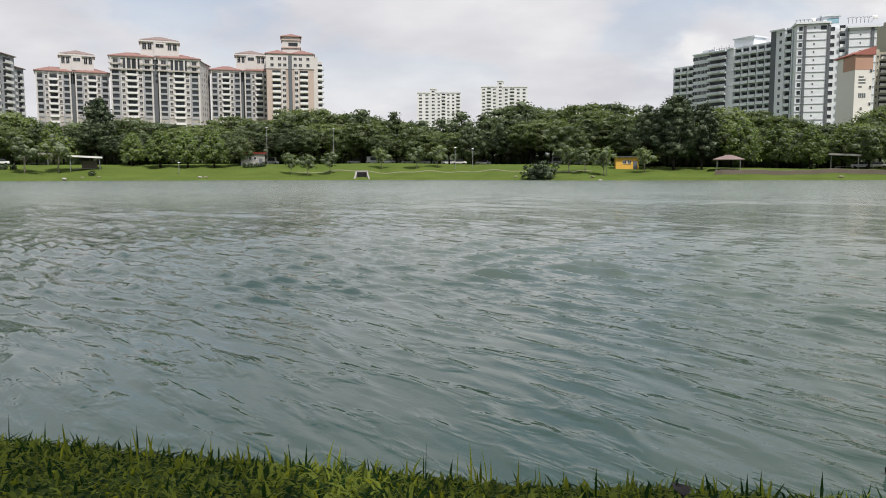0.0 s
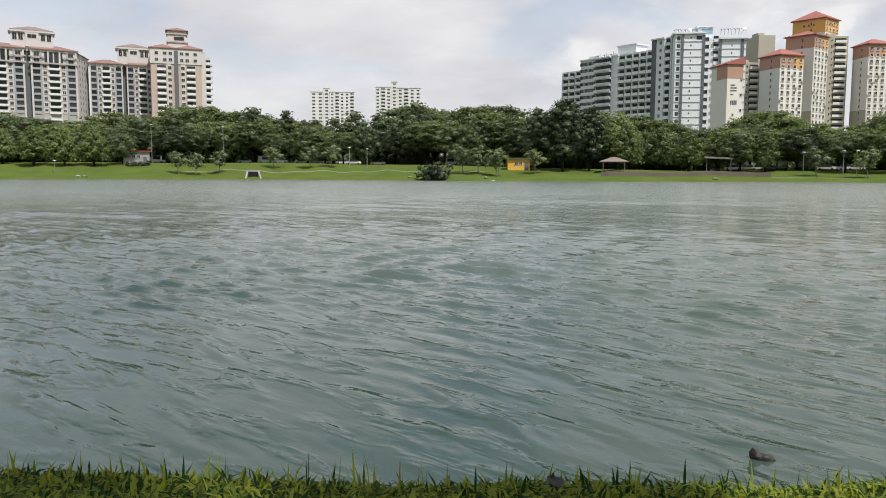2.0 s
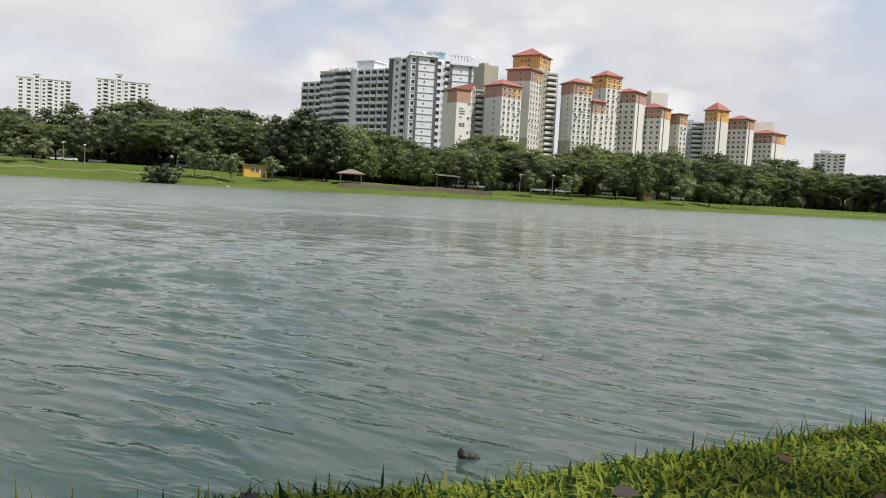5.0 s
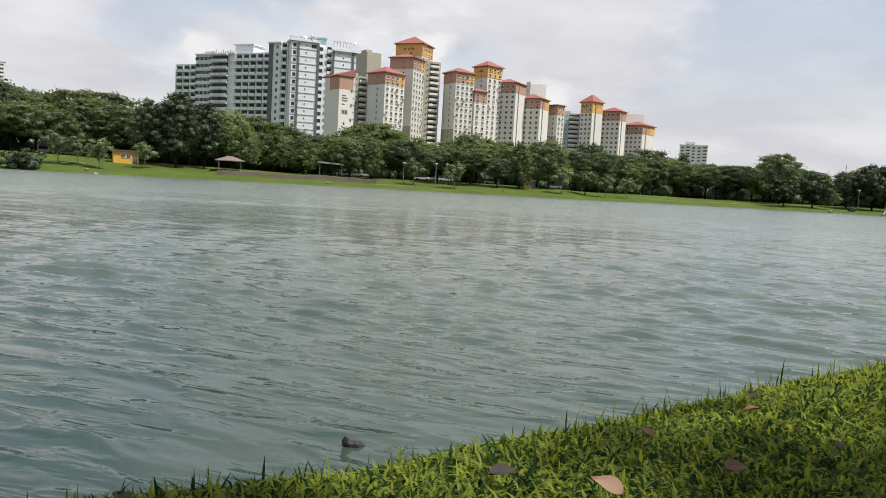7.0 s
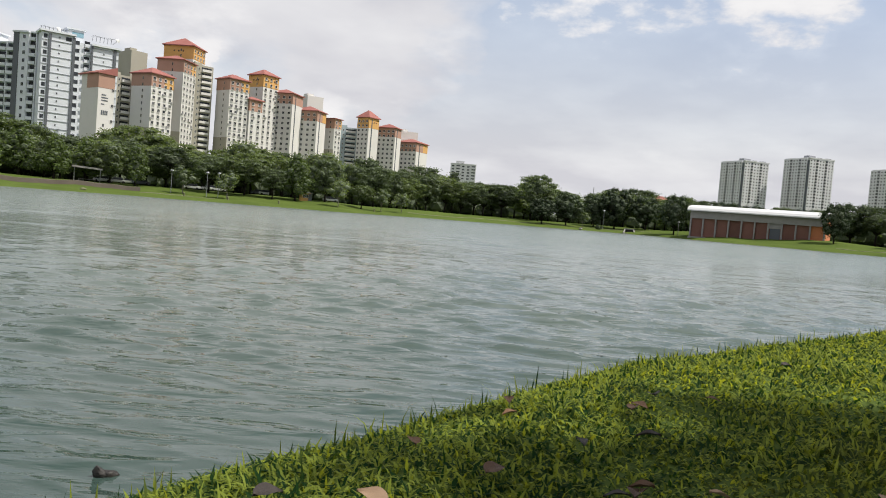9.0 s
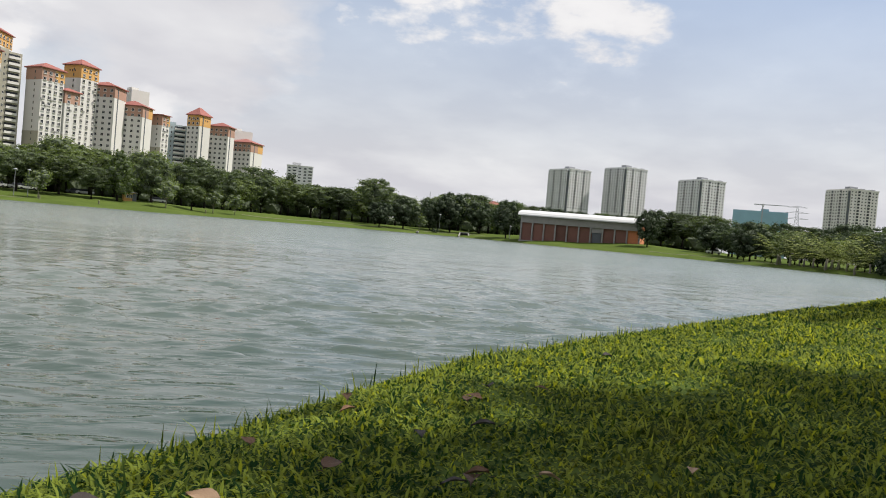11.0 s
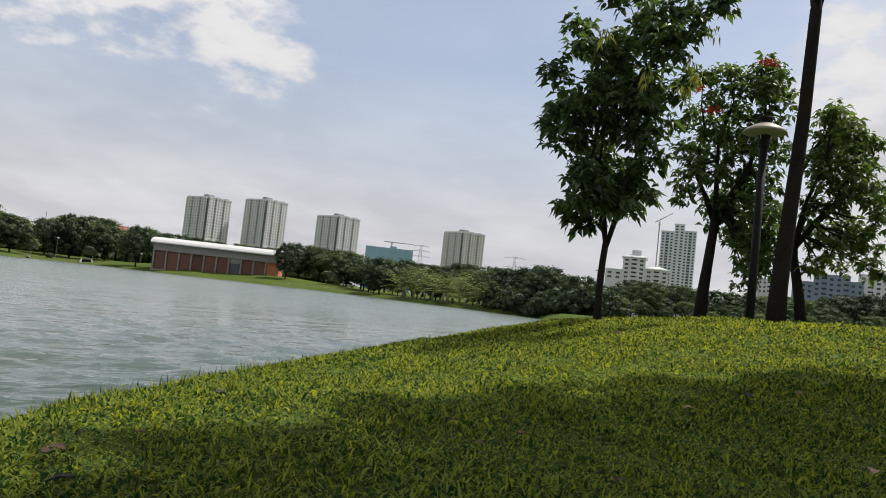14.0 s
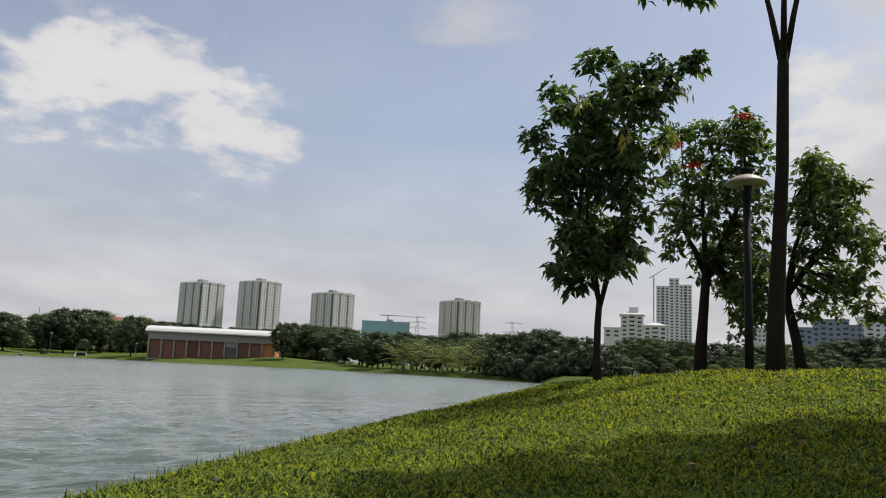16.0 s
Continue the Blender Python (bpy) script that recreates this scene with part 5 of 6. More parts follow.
# low undergrowth that closes the woods behind the trunks
rng = np.random.default_rng(11)
lob = []
for k in range(300):
    a = -35 + 119 * (k + rng.random()) / 300
    d = SHD(a) + 72 + 34 * rng.random()
    x, y = polar(a, d)
    h = 2.0 + 2.2 * rng.random()
    lob.append(((x, y, ground_z(x, y) + h * 0.7), (h * 1.5, h * 1.5, h)))
v, f, cv, cf = far_crown(19, lob, 0.55, 13, 0.85)
o = len(v)
me = bpy.data.meshes.new("undergrowth")
me.from_pydata(v.tolist() + cv, [], f.tolist() + [tuple(i + o for i in q) for q in cf])
me.materials.append(M["leaf_dark"])
me.materials.append(M["core"])
idx = np.zeros(len(me.polygons), int)
idx[len(f):] = 1
me.polygons.foreach_set("material_index", idx)
tagged(new("undergrowth", me), "dark shrubs and undergrowth beneath the park trees", "undergrowth", kind="stuff")


# ---- far shore: hall, shelters, cars, walls ----
def brick_hall():
    d0 = 226
    m, W, base = along(70.6, d0, 79.2, d0 - 6)
    b = thing("boat_hall", m, "long brick hall with white curved metal roof", "hall")
    z0, eave, ridge = 0.2, high(1.8, d0) - base, high(2.2, d0) - base
    part("plinth", boxes((-0.4, W + 0.4, -0.4, 13, -1.0, z0 + 0.45)), "concrete", b)
    part("rear_wall", boxes((0, W, 0.6, 12, z0, eave - 0.3)), "hallwall", b)
    band = eave - 2.3
    part("fascia", boxes((-0.2, W + 0.2, -0.25, 0.6, band, eave)), "concrete", b, "grey concrete fascia")
    n = 10
    for k in range(n):
        x = W * k / n
        if k != 6:
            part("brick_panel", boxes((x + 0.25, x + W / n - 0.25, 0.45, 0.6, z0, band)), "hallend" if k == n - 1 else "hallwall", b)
        else:
            # Closed dark panel; the doorway's inner shade is its colour.
            part("doorway", boxes((x + 0.4, x + W / n - 0.4, 0.5, 0.62, z0, band - 1.4)), "dark", b)
            part("lintel", boxes((x + 0.2, x + W / n - 0.2, 0.2, 0.6, band - 1.4, band)), "concrete", b)
    for k in range(n + 1):
        part("column", boxes((W * k / n - 0.2, W * k / n + 0.2, -0.2, 0.3, z0, band)), "concrete", b)
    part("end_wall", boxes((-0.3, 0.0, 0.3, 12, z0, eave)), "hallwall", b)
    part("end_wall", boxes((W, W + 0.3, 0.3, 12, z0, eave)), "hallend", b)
    prof = []
    for k in range(9):
        a = math.pi * k / 8
        prof.append((6 - 7.4 * math.cos(a), eave + (ridge - eave) * math.sin(a)))
    verts, faces = [], []
    for x in (-0.9, W + 0.9):
        verts += [(x, y, z) for y, z in prof] + [(x, y, z - 0.3) for y, z in prof]
    for k in range(8):
        faces += [(k, k + 1, 19 + k, 18 + k), (9 + k, 27 + k, 28 + k, 10 + k), (k, 9 + k, 10 + k, k + 1), (18 + k, 19 + k, 28 + k, 27 + k)]
    faces += [(0, 18, 27, 9), (8, 17, 35, 26)]
    part("roof", mesh_of("roof", verts, faces, "roofwhite", False), None, b, "white metal barrel roof")
    part("step", boxes((W * 0.58, W * 0.72, -3.4, -0.4, -1.0, 0.1), (W * 0.59, W * 0.71, -2.2, -0.4, 0.1, 0.4)), "hallend", b, "orange brick steps")


brick_hall()


def shelter(az, back, w, h, roof, label, tilt=0.35):
    d = SHD(az) + back
    x, y = polar(az, d)
    b = thing("park_shelter", Matrix.Translation((x, y, ground_z(x, y))) @ Matrix.Rotation(radians(-az), 4, "Z"), label, "shelter", "park shelters")
    if roof != "tilegrey":
        bm = boxes((-w / 2, w / 2, -2.4, 2.4, h, h + 0.4))
        for q in bm.verts:
            q.co.z += tilt * (-q.co.x / w)
    else:
        bm = hip(-w / 2, w / 2, -2.4, 2.4, h - 0.1, h + 1.0, 0.4, 0.15, 0.3)
    part("roof", bm, roof, b)
    if roof == "roofwhite":
        part("back_wall", boxes((-w * 0.1, w * 0.36, 1.7, 1.85, 0, h - 0.7)), "brownwall", b)
    for sx in (-1, 1):
        for sy in (-1, 1):
            v, f = tube([(sx * w * 0.42, sy * 1.9, -0.3), (sx * w * 0.42, sy * 1.9, h + 0.1)], [0.08, 0.08], 8)
            part("post", mesh_of("post", v, f, "steel"), None, b)
    part("bench", boxes((-w * 0.3, w * 0.3, 0.6, 1.1, 0.36, 0.46), (-w * 0.28, -w * 0.25, 0.65, 1.05, 0, 0.36), (w * 0.25, w * 0.28, 0.65, 1.05, 0, 0.36)), "concrete", b)


shelter(-25.0, 18, 7.4, 2.9, "roofwhite", "open park shelter with flat white roof")
shelter(27.6, 31, 6.4, 2.8, "concrete", "open park shelter with grey roof")
shelter(-27.9, 34, 6.0, 2.6, "concrete", "open park shelter with grey roof")
shelter(20.4, 22, 5.5, 2.2, "tilegrey", "open park shelter with brown roof")


def hut(az, back, w, h, wall, roof, label):
    d = SHD(az) + back
    x, y = polar(az, d)
    b = thing("hut", Matrix.Translation((x, y, ground_z(x, y) - 0.2)) @ Matrix.Rotation(radians(-az + 6), 4, "Z"), label, "hut")
    part("wall", boxes((-w / 2, w / 2, 0, 3.2, 0, h)), wall, b)
    part("roof", boxes((-w / 2 - 0.4, w / 2 + 0.4, -0.5, 3.7, h, h + 0.18)), roof, b)
    on_wall(b, window_mesh(0.8, 0.8, "white"), "window", [(-w * 0.12, 0, h * 0.62), (w * 0.08, 0, h * 0.62)])
    part("door", boxes((w * 0.25, w * 0.25 + 0.85, -0.05, 0, 0.1, 2.0)), "dark", b)


hut(13.5, 24, 5.0, 2.8, "yellow", "dark", "small yellow-painted hut under the trees")
hut(42.4, 24, 2.6, 2.2, "orange", "concrete", "small orange hut under a tree")
hut(-13.9, 27, 6.0, 3.3, "concrete", "redpaint", "food stall with a red awning roof")
hut(-3.3, 66, 9.0, 2.6, "concrete", "concrete", "low grey store behind the trees")


def culvert(az, w, h, label):
    d = SHD(az) + 1.0
    x, y = polar(az, d)
    b = thing("drain_outlet", Matrix.Translation((x, y, -0.15)) @ Matrix.Rotation(radians(-az), 4, "Z"), label, "drain outlet", "drain outlets")
    part("headwall", boxes((-w / 2 - 0.3, w / 2 + 0.3, 2.6, 3.1, 0.2, h + 0.35)), "concrete", b)
    # No hole is cut: a black box paints the shade inside.
    part("mouth", boxes((-w / 2 + 0.1, w / 2 - 0.1, 2.4, 2.61, 0.25, h)), "black", b, "black panel painting the shade of the drain mouth")
    for s in (-1, 1):
        bm = boxes((s * w / 2 - 0.16, s * w / 2 + 0.16, -0.4, 3.0, 0, h + 0.3))
        for q in bm.verts:
            if q.co.y < 0:
                q.co.x += s * 0.45
                if q.co.z > 0.5:
                    q.co.z = 0.5
        part("wing_wall", bm, "concrete", b)
    part("apron", boxes((-w / 2 - 0.5, w / 2 + 0.5, -0.8, 2.6, -0.1, 0.25)), "concrete", b)


culvert(-6.06, 2.3, 1.9, "concrete storm drain outlet set in the bank")
culvert(66.4, 2.6, 1.5, "concrete storm drain outlet set in the bank")


def car(az, back, colour, tall, turn, label):
    d = SHD(az) + back
    x, y = polar(az, d)
    b = thing("car" if tall < 1.8 else "van", Matrix.Translation((x, y, ground_z(x, y))) @ Matrix.Rotation(radians(-az + turn), 4, "Z"), label, "car", "parked cars")
    bm = boxes((-2.1, 2.1, -0.85, 0.85, 0.3, 0.95))
    bmesh.ops.bevel(bm, geom=bm.edges[:], offset=0.14, segments=2, affect="EDGES")
    part("body", bm, colour, b)
    bm = boxes((-1.9 if tall > 1.8 else -1.3, 1.3, -0.78, 0.78, 0.9, tall))
    for q in bm.verts:
        if q.co.z > 1:
            q.co.x *= 0.8 if tall < 1.8 else 0.95
            q.co.y *= 0.88
    part("cabin", bm, colour if tall > 1.8 else "glass", b)
    part("side_window", boxes((-0.9, 1.0, -0.83, -0.79, 1.05, tall - 0.2)), "glass", b)
    for sx in (-1.3, 1.3):
        for sy in (-0.86, 0.7):
            v, f = tube([(sx, sy, 0.3), (sx, sy + 0.18, 0.3)], [0.3, 0.3], 10)
            part("wheel", mesh_of("wheel", v, f, "tyre"), None, b)


for k, a in enumerate((-12.6, -13.6, -6.6, -5.2, -4.7, -4.1, -2.6, -1.8, -1.0, 0.4, 1.2, 3.0, 8.4, 9.2, 10.1)):
    car(a, 47 + (k * 7) % 5, ("carwhite", "carwhite", "steel")[k % 3], 2.1 if k in (0, 3, 12) else 1.45, (k * 37) % 14 - 7, "white parked van beside the park" if k in (0, 3, 12) else "pale parked car under the trees")
for k, a in enumerate((28.6, 29.5, 30.3, 31.0, 34.4, 35.6, 36.2, 39.0, 39.6, 44.2, -30.0, 71.0, 84.4)):
    car(a, 34 + (k * 5) % 6 if a < 60 else 50, ("carwhite", "steel", "carwhite", "dark")[k % 4], 1.45, (k * 31) % 20 - 10, "pale parked car under the trees")


def ribbon(name, az0, az1, back, width, mat, label, height=0.0, cat="path", lift=0.07):
    """A strip laid on the ground parallel to the shore; with a height it is a low wall."""
    top, faces, verts = [], [], []
    n = int(abs(az1 - az0) / 0.5) + 1
    for k in range(n + 1):
        a = az0 + (az1 - az0) * k / n
        d = SHD(a) + back + (0.0 if height else 0.5 * math.sin(a * 0.7))
        for dd in (0, width):
            x, y = polar(a, d + dd)
            g = ground_z(x, y)
            verts += [(x, y, g - 0.4), (x, y, g + lift + height)]
    for k in range(n):
        q = 4 * k
        faces += [(q + 1, q + 5, q + 7, q + 3), (q, q + 4, q + 5, q + 1), (q + 3, q + 7, q + 6, q + 2)]
    faces += [(0, 1, 3, 2), (4 * n, 4 * n + 2, 4 * n + 3, 4 * n + 1)]
    tagged(new(name, mesh_of(name, verts, faces, mat)), label, cat, kind="structure")


ribbon("path", -11, 11, 15, 1.1, "path", "pale footpath along the far grass bank")
ribbon("path", 31, 36, 8, 1.1, "path", "pale footpath along the far grass bank")
ribbon("path", 50, 68, 12, 1.1, "path", "pale footpath along the far grass bank")
ribbon("path", 80, 97, 9, 1.1, "path", "pale footpath along the far grass bank")
ribbon("retaining_wall", 19.5, 31.0, 13.5, 0.5, "brownwall", "low brown retaining wall above the bank", 0.8, "wall")


def park_light(az, back, h):
    d = SHD(az) + back
    x, y = polar(az, d)
    b = thing("street_lamp", Matrix.Translation((x, y, ground_z(x, y))), "slim grey lamp post on the far bank", "street lamp", "far lamp posts")
    v, f = tube([(0, 0, -0.3), (0, 0, h)], [0.09, 0.06], 7)
    part("pole", mesh_of("pole", v, f, "steel"), None, b)
    v, f = lathe([(0.0, h + 0.25), (0.35, h + 0.12), (0.42, h), (0.05, h - 0.05)], 10)
    part("lamp_head", mesh_of("lamp_head", v, f, "steel"), None, b)


for a, k, h in ((-12.9, 34, 9.5), (-8.1, 30, 9.0), (0.9, 22, 5.0), (2.2, 24, 4.5), (-19.0, 12, 2.6), (12.0, 12, 4.0), (33.0, 14, 5.0), (35.4, 15, 5.5), (36.2, 14, 5.5), (64.5, 14, 6.0), (69.8, 10, 4), (102.8, 20, 7)):
    park_light(a, k, h)
# bollards and pale stones along the water
for k, a in enumerate((33.9, 36.9, 40.5, 47.5)):
    d = SHD(a) + 6
    x, y = polar(a, d)
    v, f = lathe([(0, 0.85), (0.14, 0.82), (0.17, 0.7), (0.17, -0.3)], 8)
    b = tagged(new("bollard", mesh_of("bollard", v, f, "path")), "short pale bollard on the grass bank", "bollard", "bollards")
    b.location = (x, y, ground_z(x, y))
for k, a in enumerate((-26.3, -25.2, -24.2, -17.6, -17.2, 11.0, 11.6, 12.2, 27.4, 62.9, 74.5, 5.4)):
    d = SHD(a) + rnd.uniform(0.4, 3)
    x, y = polar(a, d)
    bm = bmesh.new()
    bmesh.ops.create_icosphere(bm, subdivisions=2, radius=0.5)
    for q in bm.verts:
        q.co *= 1 + 0.5 * noise.noise(q.co * 2 + Vector((k, 0, 0)))
        q.co.z *= 0.5
    b = part("shore_stone", bm, "path" if k % 3 else "concrete")
    tagged(b, "pale stone at the far waterline", "stone", "shore stones")
    b.location = (x, y, ground_z(x, y) + 0.1)


def lattice_mast(name, az, d, foot, top, arms, label, cat):
    """A tapering lattice of four legs, bracing and cross arms."""
    x, y = polar(az, d)
    base = ground_z(x, y)
    H = high(top, d) - base
    b = thing(name, Matrix.Translation((x, y, base)) @ Matrix.Rotation(radians(-az), 4, "Z"), label, cat)
    w = lambda z: foot * (1 - z / H * 0.82)
    pcs = []
    for sx in (-1, 1):
        for sy in (-1, 1):
            pcs.append(tube([(sx * w(0), sy * w(0), 0), (sx * w(H), sy * w(H), H)], [0.22, 0.16], 4))
    n = 14
    for k in range(n):
        z0, z1 = H * k / n, H * (k + 1) / n
        for s in (-1, 1):
            pcs.append(tube([(-w(z0), s * w(z0), z0), (w(z1), s * w(z1), z1)], [0.12, 0.12], 4))
            pcs.append(tube([(w(z0), s * w(z0), z0), (-w(z1), s * w(z1), z1)], [0.12, 0.12], 4))
    v, f = joined(pcs)
    part("lattice", mesh_of("lattice", v, f, "steel"), None, b)
    for z, half in arms:
        v, f = joined([tube([(-half, 0, z * H), (0, 0, z * H + 1.5), (half, 0, z * H)], [0.15, 0.25, 0.15], 4), tube([(-half, 0, z * H), (half, 0, z * H)], [0.18, 0.18], 4)])
        part("cross_arm", mesh_of("cross_arm", v, f, "steel"), None, b)


lattice_mast("pylon", 89.5, 850, 4.5, 3.85, ((0.76, 11), (0.87, 11), (0.97, 9)), "grey lattice power pylon", "pylon")
lattice_mast("pylon", 96.6, 850, 4.5, 3.7, ((0.78, 12), (0.97, 12)), "grey lattice power pylon", "pylon")


def tower_crane(az, d, top, jib, label):
    x, y = polar(az, d)
    base = ground_z(x, y)
    H = high(top, d) - base
    b = thing("tower_crane", Matrix.Translation((x, y, base)) @ Matrix.Rotation(radians(-az), 4, "Z"), label, "crane", "tower cranes")
    v, f = tube([(0, 0, 0), (0, 0, H)], [0.9, 0.9], 4)
    part("mast", mesh_of("mast", v, f, "steel"), None, b)
    v, f = tube([(-jib[0] * 0.35, 0, H * 0.985), (jib[0], 0, H * 0.985 + jib[1])], [0.8, 0.4], 4)
    part("jib", mesh_of("jib", v, f, "steel"), None, b)
    part("cab", boxes((-1.3, 1.3, -1.3, 1.3, H * 0.96, H * 0.98)), "carwhite", b)


tower_crane(87.3, 900, 3.85, (26, 0), "thin tower crane over an unfinished building")
tower_crane(106.82, 900, 7.3, (14, 12), "tower crane beside the glass tower")
tower_crane(119.9, 800, 5.4, (22, 3), "thin tower crane behind the blue block")
for a, el in ((63.6, 2.9), (67.6, 2.95), (66.3, 2.9)):
    d = 420
    x, y = polar(a, d)
    z = ground_z(x, y)
    v, f = tube([(x, y, z), (x, y, high(el, d))], [0.22, 0.14], 6)
    b = thing("mast", Matrix(), "thin antenna mast behind the trees", "mast", "antenna masts")
    part("pole", mesh_of("pole", v, f, "steel"), None, b)
m, W, base = along(67.7, 400, 69.0, 400)
b = thing("house", m, "house with orange roof behind the trees", "house")
t = high(2.25, 400) - base
part("wall", boxes((0, W, 0, 8, 0, t)), "cream", b)
part("roof", hip(0, W, 0, 8, t, high(2.62, 400) - base, 0.8, 0.3), "tile", b)


# ---- near trees ----
def leaf_rosettes(rng, ends, per, length, width, droop):
    """Pointed leaves folded along the midrib, in rosettes round twig ends."""
    ends = np.asarray(ends)
    p = np.repeat(ends, per, axis=0)
    n = len(p)
    a = rng.random(n) * 2 * np.pi
    up = rng.uniform(-0.7, 0.55, n) - droop
    d = np.stack([np.cos(a) * np.cos(up), np.sin(a) * np.cos(up), np.sin(up)], 1)
    side = np.cross(d, rng.normal(size=(n, 3)) * 0.4 + np.array([0, 0, 1.0]))
    side /= np.linalg.norm(side, axis=1)[:, None] + 1e-9
    nrm = np.cross(side, d)
    L = (length * rng.uniform(0.6, 1.25, n))[:, None]
    w = L * width / length
    p = p + d * L * 0.12 + rng.normal(size=(n, 3)) * 0.015
    mid, tip = p + d * L * 0.5 + nrm * L * 0.03, p + d * L - np.array([0, 0, 1.0]) * L * 0.22
    v = np.stack([p, mid + side * w * 0.5 + nrm * w * 0.18, tip, mid - side * w * 0.5 + nrm * w * 0.18, mid], 1).reshape(-1, 3)
    k = np.arange(n)[:, None] * 5
    f = np.concatenate([k + [0, 4, 1], k + [4, 2, 1], k + [0, 3, 4], k + [4, 3, 2]], 0)
    return v, f


def near_tree(name, az, d, label, trunk, radii, fork, centre, half, lobes, lobe, twigs, per, leaf, seed, leaf_len=0.15, extra=(), bark="bark", limbs=3, outline=()):
    """A tree at a bearing: trunk points run from its foot in metres (side, depth, up); lobes fill an oval crown, or one with the
    given half-outline (up, left reach, right reach)."""
    x, y = polar(az, d)
    t = thing(name, Matrix.Translation((x, y, ground_z(x, y) - 0.05)) @ Matrix.Rotation(radians(-az), 4, "Z"), label, "tree", "trees on the near bank")
    rng, rn = np.random.default_rng(seed), random.Random(seed)
    pcs = [tube(trunk, radii, 12)]
    cs = []
    for k in range(lobes):
        h = (k + 0.5) / lobes * 2 - 1
        q = math.sqrt(1 - 0.8 * h * h) * (0.35 + 0.65 * math.sqrt(rn.random()))
        a = 2.4 * k + rn.uniform(-0.5, 0.5)
        if outline:
            up_, wide = outline[0][0] + (outline[-1][0] - outline[0][0]) * (k + rn.random()) / lobes, lobe * rn.uniform(0.75, 1.25)
            lo_, hi_ = (float(np.interp(up_, [o[0] for o in outline], [o[i] for o in outline])) for i in (1, 2))
            side = ((0.13 + 0.62 * k) % 1.0) ** 0.9
            reach = max(0.05, (hi_ - lo_) / 2 - wide * 0.95)
            across = -1 + 2 * side
            cs.append((Vector(((lo_ + hi_) / 2 + reach * across, half[1] * math.sqrt(max(0, 1 - across * across * 0.8)) * rn.uniform(-0.9, 0.9), up_)), wide))
            continue
        cs.append((Vector((centre[0] + half[0] * q * math.cos(a), centre[1] + half[1] * q * math.sin(a), centre[2] + half[2] * h)), lobe * rn.uniform(0.7, 1.25)))
    cs += [(Vector(c), r) for c, r in extra]
    fork = Vector(fork)
    rf = max(radii[-1], radii[-2] * 0.85)
    mains = []
    for k in range(limbs):
        a = 2 * math.pi * k / limbs + 0.6
        end = Vector((centre[0] + half[0] * 0.45 * math.cos(a), centre[1] + half[1] * 0.45 * math.sin(a), centre[2] + half[2] * rn.uniform(0.1, 0.6)))
        mid = fork.lerp(end, 0.45) + Vector((0.2 * math.cos(a) * half[0], 0.2 * math.sin(a) * half[1], -0.1))
        mains.append((fork, mid, end))
        pcs.append(tube([fork - Vector((0, 0, 0.15)), fork.lerp(mid, 0.5), mid, mid.lerp(end, 0.5) + Vector((rn.uniform(-.1, .1), 0, 0)), end], [rf * 0.75, rf * 0.6, rf * 0.45, rf * 0.32, rf * 0.15], 7))
    ends = []
    for c, r in cs:
        best = min(((p0.lerp(p1, s), s) for a0, a1, a2 in mains for p0, p1 in ((a0, a1), (a1, a2)) for s in (0.2, 0.5, 0.8)), key=lambda w: (w[0] - c).length + 0.4 * max(0, w[0].z - c.z))[0]
        pcs.append(tube([best, best.lerp(c, 0.5) + Vector((rn.uniform(-.1, .1), rn.uniform(-.1, .1), rn.uniform(-0.12, 0.04))), c], [rf * 0.26, rf * 0.18, rf * 0.08], 5))
        for k in range(twigs):
            u = Vector((rn.gauss(0, 1), rn.gauss(0, 1), rn.gauss(0, 0.8))).normalized() * r * (0.45 + 0.6 * rn.random())
            e = c + u
            if k % 3 == 0:
                pcs.append(tube([c, c + u * 0.55 + Vector((0, 0, -0.04)), e], [rf * 0.08, rf * 0.06, rf * 0.03], 3))
            ends.append(tuple(e))
    v, f = joined(pcs)
    part("trunk", mesh_of("trunk", v, f, bark, True), None, t, "grey-brown trunk and branches")
    v, f = leaf_rosettes(rng, ends, per, leaf_len, leaf_len * 0.5, 0.15)
    part("crown", mesh_of("crown", v.tolist(), f.tolist(), leaf), None, t, "glossy pointed leaves in clusters")
    return t


tree_a = near_tree("broadleaf_tree", 103.55, 12.6, "slim tree with large dark leaves and pale pods", [(-0.02, 0, -0.2), (-0.04, 0, 0.5), (-0.03, 0, 1.0), (0.0, 0, 1.45)], [0.076, 0.06, 0.054, 0.05], (0.0, 0, 1.4),
                   (0.1, 0, 3.75), (1.2, 0.95, 1.9), 50, 0.29, 17, 9, "leaf_near", 4, 0.18,
                   (((1.45, 0, 5.3), 0.2), ((-1.05, 0.1, 3.2), 0.26), ((-0.42, 0, 1.65), 0.22), ((-0.6, 0, 1.9), 0.22), ((-1.05, 0, 4.1), 0.22)), limbs=4,
                   outline=((1.8, -0.75, 0.45), (2.3, -0.9, 0.85), (2.7, -1.1, 0.9), (3.15, -1.3, 1.0), (3.6, -1.1, 1.05), (4.0, -1.2, 1.15), (4.4, -1.1, 1.3), (4.9, -1.25, 1.35), (5.05, -0.95, 1.4), (5.28, -0.7, 1.25)))
